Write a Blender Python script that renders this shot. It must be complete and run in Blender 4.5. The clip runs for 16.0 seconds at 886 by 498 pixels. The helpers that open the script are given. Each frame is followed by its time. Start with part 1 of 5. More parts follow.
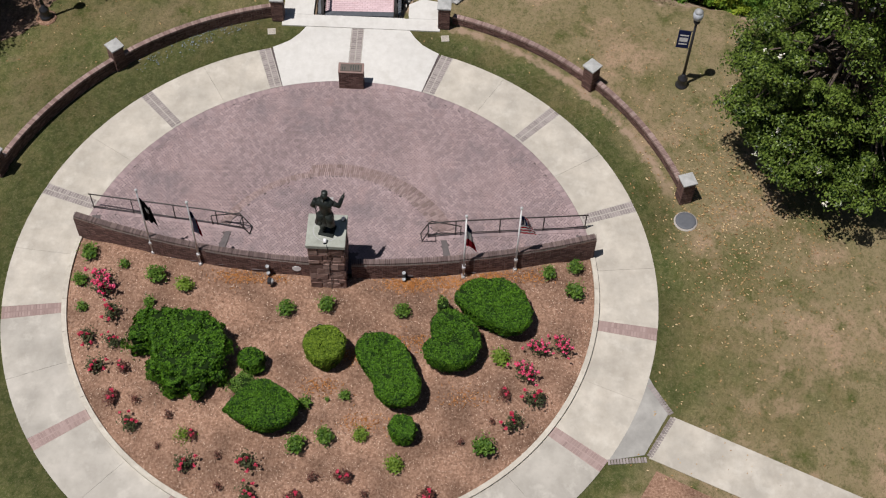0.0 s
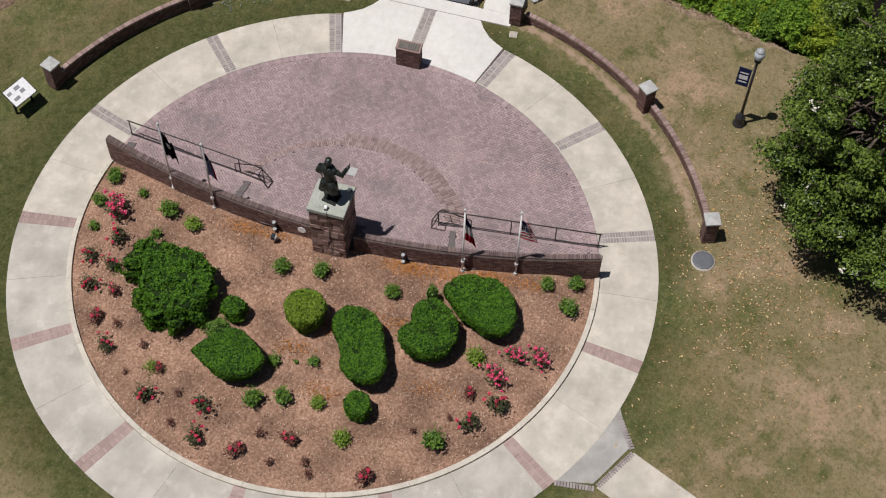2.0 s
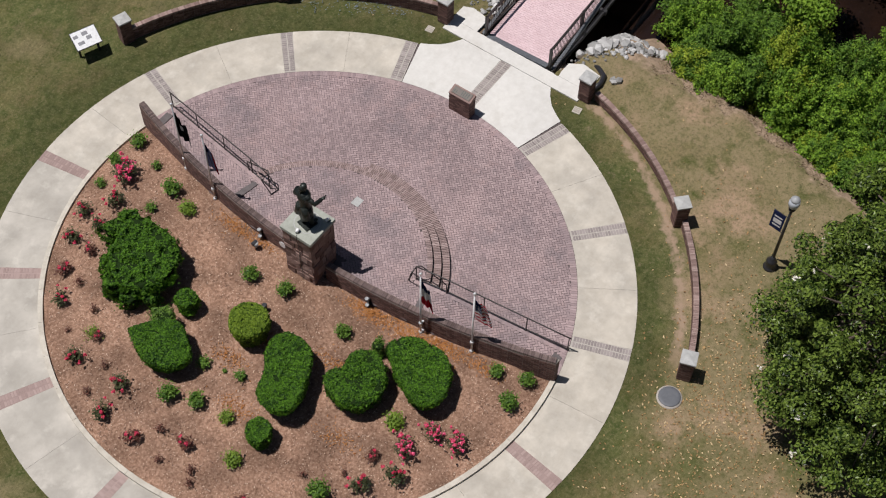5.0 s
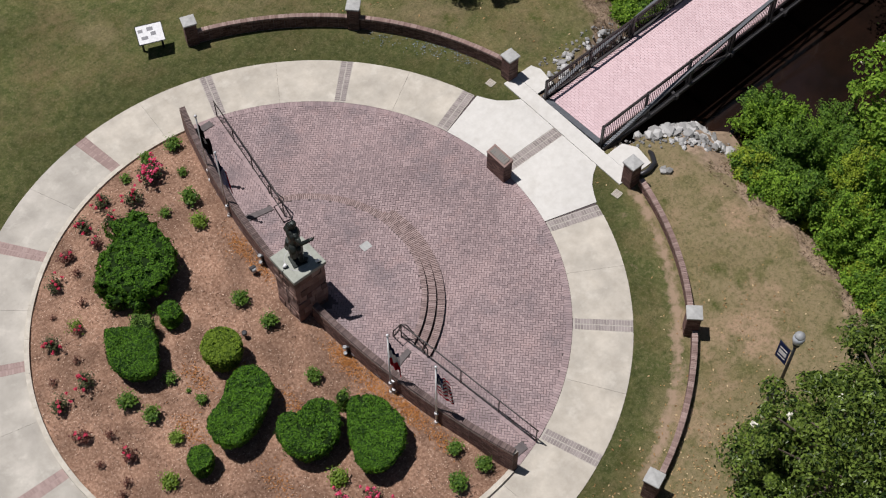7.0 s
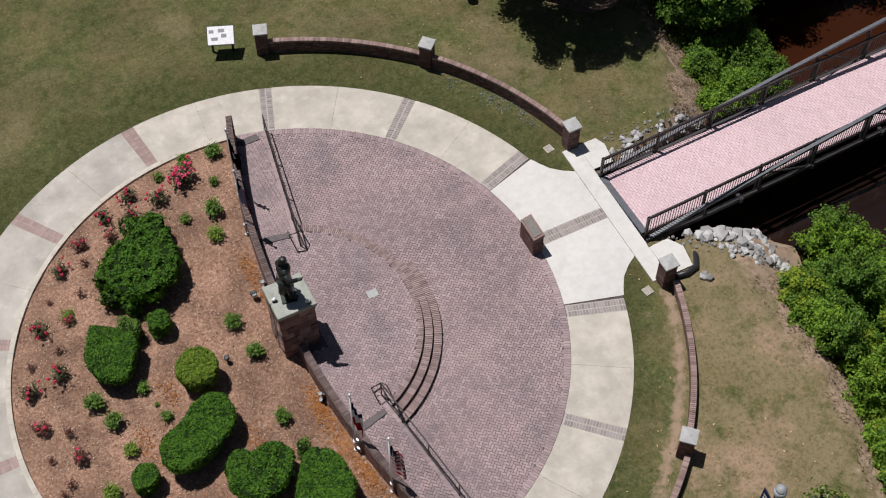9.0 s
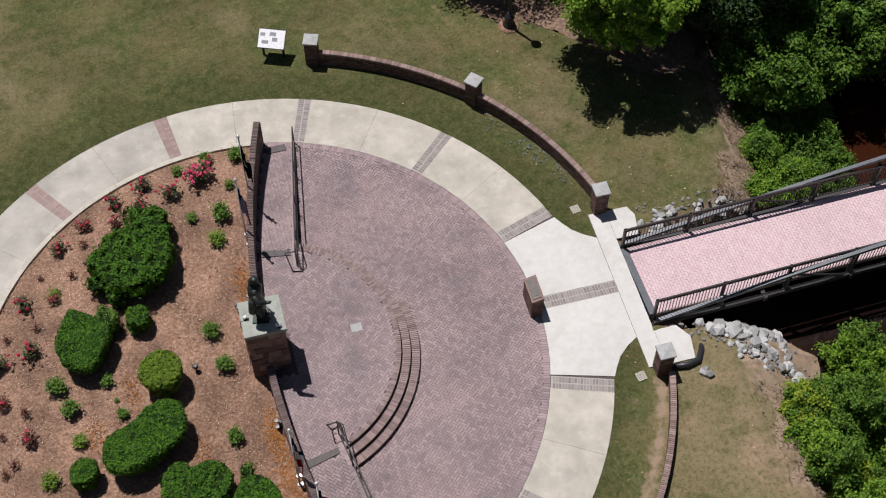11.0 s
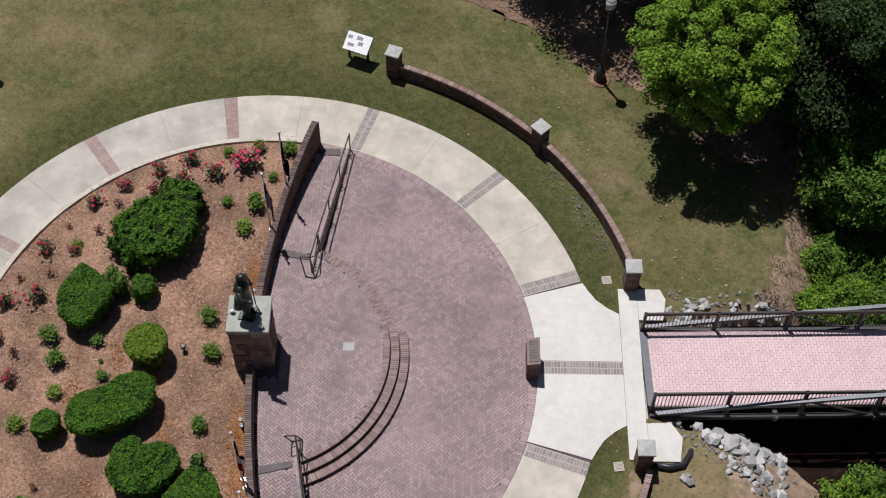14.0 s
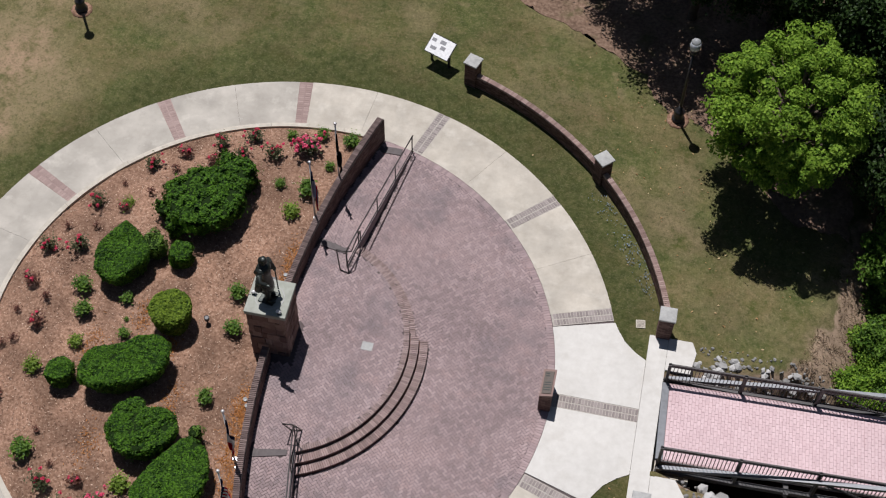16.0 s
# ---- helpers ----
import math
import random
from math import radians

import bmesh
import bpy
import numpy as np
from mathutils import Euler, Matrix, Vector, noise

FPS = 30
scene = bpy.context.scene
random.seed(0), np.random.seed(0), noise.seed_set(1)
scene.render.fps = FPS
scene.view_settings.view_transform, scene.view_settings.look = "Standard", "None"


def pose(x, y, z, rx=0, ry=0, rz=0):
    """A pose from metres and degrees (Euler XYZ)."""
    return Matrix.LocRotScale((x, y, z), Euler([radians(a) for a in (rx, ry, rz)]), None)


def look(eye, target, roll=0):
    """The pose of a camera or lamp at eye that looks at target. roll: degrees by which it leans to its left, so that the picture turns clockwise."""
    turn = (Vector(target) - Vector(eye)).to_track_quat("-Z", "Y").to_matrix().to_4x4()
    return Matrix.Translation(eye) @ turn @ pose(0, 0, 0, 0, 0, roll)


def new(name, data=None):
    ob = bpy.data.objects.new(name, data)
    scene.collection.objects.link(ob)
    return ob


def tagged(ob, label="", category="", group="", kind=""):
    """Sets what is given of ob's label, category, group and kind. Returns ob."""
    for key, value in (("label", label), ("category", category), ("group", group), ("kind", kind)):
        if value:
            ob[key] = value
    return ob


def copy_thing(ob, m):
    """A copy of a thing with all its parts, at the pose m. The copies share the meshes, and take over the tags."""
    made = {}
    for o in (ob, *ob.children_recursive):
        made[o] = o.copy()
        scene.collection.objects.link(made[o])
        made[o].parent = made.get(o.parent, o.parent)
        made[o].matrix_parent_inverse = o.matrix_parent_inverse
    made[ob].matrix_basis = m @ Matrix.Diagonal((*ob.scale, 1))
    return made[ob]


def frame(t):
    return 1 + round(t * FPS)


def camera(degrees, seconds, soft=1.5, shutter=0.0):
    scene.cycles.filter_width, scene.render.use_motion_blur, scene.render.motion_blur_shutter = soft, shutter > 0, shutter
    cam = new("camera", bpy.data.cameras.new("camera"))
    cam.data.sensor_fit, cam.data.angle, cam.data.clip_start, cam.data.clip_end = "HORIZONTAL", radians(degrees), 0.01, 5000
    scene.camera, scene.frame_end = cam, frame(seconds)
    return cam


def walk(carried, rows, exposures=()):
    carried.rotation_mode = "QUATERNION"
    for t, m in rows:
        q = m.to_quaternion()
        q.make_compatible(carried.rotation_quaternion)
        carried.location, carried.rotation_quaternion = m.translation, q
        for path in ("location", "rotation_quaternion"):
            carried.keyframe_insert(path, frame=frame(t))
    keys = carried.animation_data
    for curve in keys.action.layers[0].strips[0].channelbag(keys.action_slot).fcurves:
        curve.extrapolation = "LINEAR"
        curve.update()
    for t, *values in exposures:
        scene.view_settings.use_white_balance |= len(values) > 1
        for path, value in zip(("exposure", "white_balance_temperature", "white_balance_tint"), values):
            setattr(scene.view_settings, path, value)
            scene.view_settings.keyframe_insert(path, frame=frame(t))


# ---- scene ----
cam = camera(35.7, 16.0, 1.15)
PATH = [
    (0, (-28.071, -4.486, 44.249), (-26.952, -4.473, 42.592), 1.9),
    (0.5, (-27.933, -6.327, 44.229), (-26.82, -6.245, 42.569), 1.8),
    (1, (-27.733, -8.052, 44.235), (-26.633, -7.902, 42.571), 1.6),
    (1.5, (-27.492, -9.701, 44.209), (-26.405, -9.484, 42.543), 1.6),
    (2, (-27.014, -11.298, 44.158), (-25.945, -11.02, 42.491), 1.6),
    (2.5, (-26.233, -12.958, 44.127), (-25.184, -12.618, 42.459), 1.6),
    (3, (-25.319, -14.545, 44.125), (-24.292, -14.145, 42.456), 1.5),
    (3.5, (-24.156, -16.024, 44.202), (-23.155, -15.567, 42.532), 1.5),
    (4, (-22.912, -17.443, 44.29), (-21.94, -16.928, 42.62), 1.5),
    (4.2, (-22.365, -17.967, 44.302), (-21.406, -17.43, 42.631), 1.5),
    (6.3, (-15.567, -22.562, 44.078), (-14.774, -21.791, 42.412), 0.6),
    (6.5, (-14.89, -22.917, 44.073), (-14.117, -22.124, 42.408), 0.4),
    (7, (-13.181, -23.628, 44.037), (-12.461, -22.785, 42.372), 0.0),
    (7.5, (-11.453, -24.11, 43.873), (-10.787, -23.22, 42.21), -0.0),
    (8, (-9.758, -24.436, 43.683), (-9.145, -23.507, 42.021), -0.1),
    (8.5, (-8.015, -24.67, 43.473), (-7.457, -23.703, 41.814), -0.0),
    (9, (-6.313, -24.777, 43.298), (-5.809, -23.778, 41.64), -0.1),
    (9.5, (-4.611, -24.809, 43.122), (-4.162, -23.782, 41.466), -0.2),
    (9.7, (-3.964, -24.812, 43.08), (-3.537, -23.775, 41.424), -0.2),
    (11.8, (2.109, -24.87, 42.326), (2.317, -23.754, 40.679), -0.1),
    (12, (2.618, -24.825, 42.308), (2.805, -23.704, 40.662), -0.2),
    (12.5, (3.759, -24.655, 42.318), (3.896, -23.529, 40.671), 0.1),
    (13, (4.823, -24.439, 42.367), (4.913, -23.309, 40.719), 0.2),
    (13.5, (5.847, -24.287, 42.392), (5.891, -23.155, 40.743), 0.5),
    (14, (6.752, -24.142, 42.346), (6.752, -23.008, 40.698), 0.9),
    (14.5, (7.585, -23.926, 42.275), (7.537, -22.793, 40.627), 1.3),
    (15, (8.593, -23.673, 42.271), (8.491, -22.545, 40.623), 1.2),
    (15.5, (9.574, -23.382, 42.244), (9.418, -22.261, 40.595), 1.4),
    (16, (10.532, -23.198, 42.232), (10.323, -22.083, 40.585), 1.5),
]
walk(cam, [(t, look(eye, target, roll)) for t, eye, target, roll in PATH], [(0.0, 0.03, 6370, 13), (16.0, 0.0, 6220, 14)])

# ---- daylight ----
SUN_WAY = Vector((-0.175, 0.285, 0.943)).normalized()
world = bpy.data.worlds.new("sky")
world.use_nodes = True
scene.world = world
wn = world.node_tree.nodes
sky = wn.new("ShaderNodeTexSky")
sky.sky_type, sky.sun_disc = "NISHITA", False
sky.sun_elevation = math.asin(SUN_WAY.z)
sky.sun_rotation = math.atan2(SUN_WAY.x, SUN_WAY.y)
wn["Background"].inputs[1].default_value = 0.031
world.node_tree.links.new(sky.outputs[0], wn["Background"].inputs[0])
sun = new("sun", bpy.data.lights.new("sun", "SUN"))
sun.data.energy, sun.data.angle, sun.data.color = 4.5, radians(0.5), (1.0, 0.965, 0.925)
sun.matrix_world = look((0, 0, 60), Vector((0, 0, 60)) - SUN_WAY)


# ---- materials ----
def material(name, stops, scale=4.0, rough=0.8, metal=0.0, bump=0.2, fine=60.0, island=0.0, spread=0.0, big=0.0, bigscale=0.3, spec=0.5, tints=()):
    """A surface with colour stops mixed by noise; island: brightness varied piece by piece; big: broad stains."""
    m = bpy.data.materials.new(name)
    m.use_nodes = True
    n, l = m.node_tree.nodes, m.node_tree.links
    b = n["Principled BSDF"]
    b.inputs["Roughness"].default_value, b.inputs["Metallic"].default_value = rough, metal
    b.inputs["Specular IOR Level"].default_value = spec
    co = n.new("ShaderNodeTexCoord")
    pos = n.new("ShaderNodeNewGeometry")
    a = n.new("ShaderNodeTexNoise")
    a.inputs["Scale"].default_value, a.inputs["Detail"].default_value, a.inputs["Roughness"].default_value = scale, 6, 0.65
    l.new(pos.outputs["Position"], a.inputs["Vector"])
    r = n.new("ShaderNodeValToRGB")
    e = r.color_ramp.elements
    for i, (p, c) in enumerate(stops):
        k = e[i] if i < 2 else e.new(p)
        k.position, k.color = p, (*c, 1)
    fac = a.outputs[0]
    if island:
        mixf = n.new("ShaderNodeMath")
        mixf.operation = "MULTIPLY_ADD"
        src = n.new("ShaderNodeNewGeometry")
        l.new(src.outputs["Random Per Island"], mixf.inputs[0])
        mixf.inputs[1].default_value = island
        add = n.new("ShaderNodeMath")
        add.operation = "MULTIPLY_ADD"
        l.new(a.outputs[0], add.inputs[0])
        add.inputs[1].default_value, add.inputs[2].default_value = 1 - island, -0.0
        l.new(add.outputs[0], mixf.inputs[2])
        fac = mixf.outputs[0]
    if spread:
        oi = n.new("ShaderNodeObjectInfo")
        sp = n.new("ShaderNodeMath")
        sp.operation = "MULTIPLY_ADD"
        l.new(oi.outputs["Random"], sp.inputs[0])
        sp.inputs[1].default_value = spread
        sc = n.new("ShaderNodeMath")
        sc.operation = "MULTIPLY"
        l.new(fac, sc.inputs[0])
        sc.inputs[1].default_value = 1 - spread
        l.new(sc.outputs[0], sp.inputs[2])
        fac = sp.outputs[0]
    l.new(fac, r.inputs[0])
    col = r.outputs[0]
    if big:
        g = n.new("ShaderNodeTexNoise")
        g.inputs["Scale"].default_value, g.inputs["Detail"].default_value = bigscale, 4
        l.new(pos.outputs["Position"], g.inputs["Vector"])
        mr = n.new("ShaderNodeMapRange")
        mr.inputs[1].default_value, mr.inputs[2].default_value = 0.35, 0.68
        mr.inputs[3].default_value, mr.inputs[4].default_value = 1 - big, 1 + big * 0.5
        l.new(g.outputs[0], mr.inputs[0])
        mx = n.new("ShaderNodeVectorMath")
        mx.operation = "SCALE"
        l.new(col, mx.inputs[0])
        l.new(mr.outputs[0], mx.inputs["Scale"])
        col = mx.outputs[0]
    for tint, tscale, lo, hi, most, shift in tints:
        g = n.new("ShaderNodeTexNoise")
        g.inputs["Scale"].default_value, g.inputs["Detail"].default_value, g.inputs["Roughness"].default_value = tscale, 5, 0.62
        mv = n.new("ShaderNodeVectorMath")
        mv.inputs[1].default_value = (shift, shift * 0.7, shift * 0.3)
        l.new(pos.outputs["Position"], mv.inputs[0])
        l.new(mv.outputs[0], g.inputs["Vector"])
        mr = n.new("ShaderNodeMapRange")
        mr.inputs[1].default_value, mr.inputs[2].default_value, mr.inputs[4].default_value = lo, hi, most
        l.new(g.outputs[0], mr.inputs[0])
        mx = n.new("ShaderNodeMix")
        mx.data_type = "RGBA"
        mx.inputs[7].default_value = (*tint, 1)
        l.new(mr.outputs[0], mx.inputs[0])
        l.new(col, mx.inputs[6])
        col = mx.outputs[2]
    l.new(col, b.inputs["Base Color"])
    if bump:
        f = n.new("ShaderNodeTexNoise")
        f.inputs["Scale"].default_value, f.inputs["Detail"].default_value = fine, 3
        l.new(pos.outputs["Position"], f.inputs["Vector"])
        bp = n.new("ShaderNodeBump")
        bp.inputs["Strength"].default_value, bp.inputs["Distance"].default_value = bump, 0.01
        l.new(f.outputs[0], bp.inputs["Height"])
        l.new(bp.outputs[0], b.inputs["Normal"])
    return m


def leafy(name, dark, light, rough=0.45, trans=0.25):
    """Leaves: colour varied leaf by leaf and in clumps, a little light through them."""
    m = material(name, [(0.25, dark), (0.8, light)], scale=1.6, rough=rough, bump=0, island=0.55, spec=0.16)
    n, l = m.node_tree.nodes, m.node_tree.links
    b = n["Principled BSDF"]
    t = n.new("ShaderNodeBsdfTranslucent")
    src = b.inputs["Base Color"].links[0].from_socket
    l.new(src, t.inputs[0])
    mx = n.new("ShaderNodeMixShader")
    mx.inputs[0].default_value = trans
    l.new(b.outputs[0], mx.inputs[1])
    l.new(t.outputs[0], mx.inputs[2])
    l.new(mx.outputs[0], n["Material Output"].inputs[0])
    return m


def plain(name, c, rough=0.5, metal=0.0, spec=0.5):
    return material(name, [(0.3, tuple(v * 0.85 for v in c)), (0.7, tuple(min(1, v * 1.1) for v in c))], scale=9, rough=rough, metal=metal, bump=0.05, spec=spec)


def lawn_material():
    m = material("lawn", [(0.32, (0.043, 0.058, 0.016)), (0.66, (0.098, 0.105, 0.037))], scale=3, rough=0.95, bump=0.9, fine=28, spec=0.1)
    n, l = m.node_tree.nodes, m.node_tree.links
    b = n["Principled BSDF"]
    green = b.inputs["Base Color"].links[0].from_socket
    pos = n.new("ShaderNodeNewGeometry")

    def noise_ramp(scale, lo, hi, detail=5, rough=0.6):
        t = n.new("ShaderNodeTexNoise")
        t.inputs["Scale"].default_value, t.inputs["Detail"].default_value, t.inputs["Roughness"].default_value = scale, detail, rough
        l.new(pos.outputs["Position"], t.inputs["Vector"])
        mr = n.new("ShaderNodeMapRange")
        mr.inputs[1].default_value, mr.inputs[2].default_value = lo, hi
        l.new(t.outputs[0], mr.inputs[0])
        return mr.outputs[0]

    def mix(fac, a, c):
        mx = n.new("ShaderNodeMix")
        mx.data_type = "RGBA"
        l.new(fac, mx.inputs[0])
        l.new(a, mx.inputs[6])
        if isinstance(c, tuple):
            mx.inputs[7].default_value = (*c, 1)
        else:
            l.new(c, mx.inputs[7])
        return mx.outputs[2]

    # dry patches, more of them on the side away from the sign board
    sep = n.new("ShaderNodeSeparateXYZ")
    l.new(pos.outputs["Position"], sep.inputs[0])
    side = n.new("ShaderNodeMapRange")
    side.inputs[1].default_value, side.inputs[2].default_value = 10, -8
    side.inputs[3].default_value, side.inputs[4].default_value = -0.045, 0.085
    l.new(sep.outputs[1], side.inputs[0])

    def patches(scale, lo, hi, weight, detail=8, rough=0.66):
        t = n.new("ShaderNodeTexNoise")
        t.inputs["Scale"].default_value, t.inputs["Detail"].default_value, t.inputs["Roughness"].default_value = scale, detail, rough
        l.new(pos.outputs["Position"], t.inputs["Vector"])
        ad = n.new("ShaderNodeMath")
        ad.operation = "MULTIPLY_ADD"
        l.new(side.outputs[0], ad.inputs[0])
        ad.inputs[1].default_value = weight
        l.new(t.outputs[0], ad.inputs[2])
        mr = n.new("ShaderNodeMapRange")
        mr.inputs[1].default_value, mr.inputs[2].default_value = lo, hi
        l.new(ad.outputs[0], mr.inputs[0])
        return mr.outputs[0]

    # grass is lusher where it drains off the concrete
    far = n.new("ShaderNodeVectorMath")
    far.operation = "LENGTH"
    flat = n.new("ShaderNodeVectorMath")
    flat.operation = "MULTIPLY"
    flat.inputs[1].default_value = (1, 1, 0)
    l.new(pos.outputs["Position"], flat.inputs[0])
    l.new(flat.outputs[0], far.inputs[0])
    lush = n.new("ShaderNodeMapRange")
    lush.inputs[1].default_value, lush.inputs[2].default_value = 12.4, 14.6
    lush.inputs[3].default_value, lush.inputs[4].default_value = -0.22, 0.015
    l.new(far.outputs["Value"], lush.inputs[0])
    tilt = n.new("ShaderNodeMath")
    l.new(side.outputs[0], tilt.inputs[0])
    l.new(lush.outputs[0], tilt.inputs[1])
    # the western lawn is worn dry
    west = n.new("ShaderNodeMapRange")
    west.inputs[1].default_value, west.inputs[2].default_value = -7, -13
    west.inputs[3].default_value, west.inputs[4].default_value = 0.0, 0.12
    l.new(sep.outputs[0], west.inputs[0])
    dry = n.new("ShaderNodeMath")
    l.new(tilt.outputs[0], dry.inputs[0])
    l.new(west.outputs[0], dry.inputs[1])
    side = dry
    col = mix(patches(0.42, 0.40, 0.62, 0.9, 5, 0.6), green, (0.138, 0.110, 0.052))
    col = mix(patches(0.17, 0.49, 0.65, 1.0, 5, 0.6), col, (0.196, 0.154, 0.086))
    col = mix(patches(0.31, 0.60, 0.74, 1.1, 5, 0.6), col, (0.290, 0.200, 0.130))
    col = mix(noise_ramp(0.85, 0.52, 0.70, 6, 0.65), col, (0.058, 0.068, 0.017))
    col = mix(noise_ramp(2.4, 0.44, 1.35, 5, 0.55), col, (0.165, 0.140, 0.060))
    col = mix(noise_ramp(3.1, 0.52, 0.92, 6, 0.6), col, (0.042, 0.058, 0.014))
    col = mix(noise_ramp(9, 0.50, 0.98, 4, 0.8), col, (0.27, 0.225, 0.125))
    col = mix(noise_ramp(26, 0.60, 0.80, 3, 0.8), col, (0.30, 0.25, 0.15))
    col = mix(noise_ramp(8, 0.50, 0.80, 4, 0.8), col, (0.028, 0.040, 0.009))
    col = mix(noise_ramp(24, 0.54, 0.76, 3, 0.8), col, (0.034, 0.044, 0.012))
    # grass colour is darker on the northern side, in broad patches
    deep = n.new("ShaderNodeMapRange")
    deep.inputs[3].default_value, deep.inputs[4].default_value = 0.76, 1.07
    l.new(patches(0.3, 0.25, 0.55, 1.6, 5, 0.6), deep.inputs[0])
    mul = n.new("ShaderNodeVectorMath")
    mul.operation = "SCALE"
    l.new(col, mul.inputs[0])
    l.new(deep.outputs[0], mul.inputs["Scale"])
    col = mul.outputs[0]
    # soil worn bare along the southern low wall
    off = n.new("ShaderNodeMath")
    off.operation = "SUBTRACT"
    l.new(far.outputs["Value"], off.inputs[0])
    off.inputs[1].default_value = 14.05
    ab = n.new("ShaderNodeMath")
    ab.operation = "ABSOLUTE"
    l.new(off.outputs[0], ab.inputs[0])
    near = n.new("ShaderNodeMapRange")
    near.inputs[1].default_value, near.inputs[2].default_value, near.inputs[3].default_value, near.inputs[4].default_value = 0.0, 0.45, 0.62, -0.1
    l.new(ab.outputs[0], near.inputs[0])
    south = n.new("ShaderNodeMapRange")
    south.inputs[1].default_value, south.inputs[2].default_value, south.inputs[3].default_value, south.inputs[4].default_value = -2.5, -4.0, 0.0, 0.9
    l.new(sep.outputs[1], south.inputs[0])
    rough_edge = n.new("ShaderNodeMath")
    l.new(near.outputs[0], rough_edge.inputs[0])
    l.new(noise_ramp(1.6, 0.35, 0.75, 6, 0.7), rough_edge.inputs[1])
    cut = n.new("ShaderNodeMapRange")
    cut.inputs[1].default_value, cut.inputs[2].default_value = 0.55, 1.0
    l.new(rough_edge.outputs[0], cut.inputs[0])
    east = n.new("ShaderNodeMapRange")
    east.inputs[1].default_value, east.inputs[2].default_value = 4.2, 6.0
    l.new(sep.outputs[0], east.inputs[0])
    here = n.new("ShaderNodeMath")
    here.operation = "MULTIPLY"
    l.new(cut.outputs[0], here.inputs[0])
    l.new(east.outputs[0], here.inputs[1])
    both = n.new("ShaderNodeMath")
    both.operation = "MULTIPLY"
    l.new(here.outputs[0], both.inputs[0])
    l.new(south.outputs[0], both.inputs[1])
    col = mix(both.outputs[0], col, (0.30, 0.215, 0.15))
    # bare earth down the bank
    ez = n.new("ShaderNodeMapRange")
    ez.inputs[1].default_value, ez.inputs[2].default_value = -0.07, -0.24
    rag = n.new("ShaderNodeMath")
    rag.operation = "MULTIPLY_ADD"
    l.new(noise_ramp(1.3, 0.3, 0.7, 6, 0.7), rag.inputs[0])
    rag.inputs[1].default_value = 0.34
    l.new(sep.outputs[2], rag.inputs[2])
    low = n.new("ShaderNodeMath")
    low.operation = "SUBTRACT"
    l.new(rag.outputs[0], low.inputs[0])
    low.inputs[1].default_value = 0.17
    l.new(low.outputs[0], ez.inputs[0])
    bare = n.new("ShaderNodeRGB")
    bare.outputs[0].default_value = (0.36, 0.265, 0.185, 1)
    earth = mix(noise_ramp(2.2, 0.46, 0.72, 7, 0.75), bare.outputs[0], (0.12, 0.086, 0.055))
    earth = mix(noise_ramp(0.9, 0.58, 0.74, 6, 0.7), earth, (0.10, 0.09, 0.035))
    slope = n.new("ShaderNodeMapRange")
    slope.inputs[1].default_value, slope.inputs[2].default_value = -0.03, -0.12
    l.new(sep.outputs[2], slope.inputs[0])
    worn = n.new("ShaderNodeMath")
    worn.operation = "MULTIPLY"
    l.new(ez.outputs[0], worn.inputs[0])
    l.new(slope.outputs[0], worn.inputs[1])
    col = mix(worn.outputs[0], col, earth)
    l.new(col, b.inputs["Base Color"])
    return m


LAWN = lawn_material()
STREAKS = (((0.33, 0.305, 0.26), 0.9, 0.5, 0.72, 0.55, 5.0), ((0.60, 0.565, 0.49), 1.7, 0.55, 0.75, 0.5, 21.0), ((0.27, 0.25, 0.215), 5.0, 0.62, 0.8, 0.4, 9.0))
CONCRETE = material("concrete", [(0.3, (0.41, 0.37, 0.305)), (0.7, (0.525, 0.483, 0.408))], scale=2.2, rough=0.85, bump=0.15, fine=90, big=0.16, bigscale=0.8, spread=0.1, tints=STREAKS)
NEW_CONCRETE = material("pale_concrete", [(0.3, (0.53, 0.512, 0.468)), (0.7, (0.615, 0.598, 0.555))], scale=3, rough=0.85, bump=0.1, fine=90, big=0.08, tints=(((0.45, 0.425, 0.375), 1.2, 0.55, 0.75, 0.5, 12.0),))
STAINED = material("stained_concrete", [(0.3, (0.27, 0.26, 0.235)), (0.7, (0.38, 0.365, 0.33))], scale=1.6, rough=0.9, big=0.2, bigscale=0.7)
AGED = material("aged_concrete", [(0.25, (0.345, 0.318, 0.272)), (0.5, (0.43, 0.40, 0.345)), (0.75, (0.495, 0.46, 0.40))], scale=1.3, rough=0.88, bump=0.2, fine=80, big=0.22, bigscale=0.55, spread=0.08, tints=STREAKS)
CURB = material("curb_concrete", [(0.3, (0.42, 0.38, 0.31)), (0.7, (0.55, 0.51, 0.43))], scale=5, rough=0.85, big=0.12, bigscale=0.8)
PAVER_TINTS = (((0.155, 0.130, 0.138), 0.55, 0.5, 0.66, 0.55, 3.0), ((0.40, 0.285, 0.27), 0.38, 0.52, 0.7, 0.6, 17.0), ((0.36, 0.24, 0.22), 1.5, 0.56, 0.72, 0.45, 40.0))
PAVER = material("clay_paver", [(0.1, (0.20, 0.147, 0.147)), (0.5, (0.295, 0.218, 0.214)), (0.9, (0.385, 0.291, 0.282))], scale=0.3, rough=0.75, bump=0.2, island=0.5, big=0.12, bigscale=0.28, tints=PAVER_TINTS)
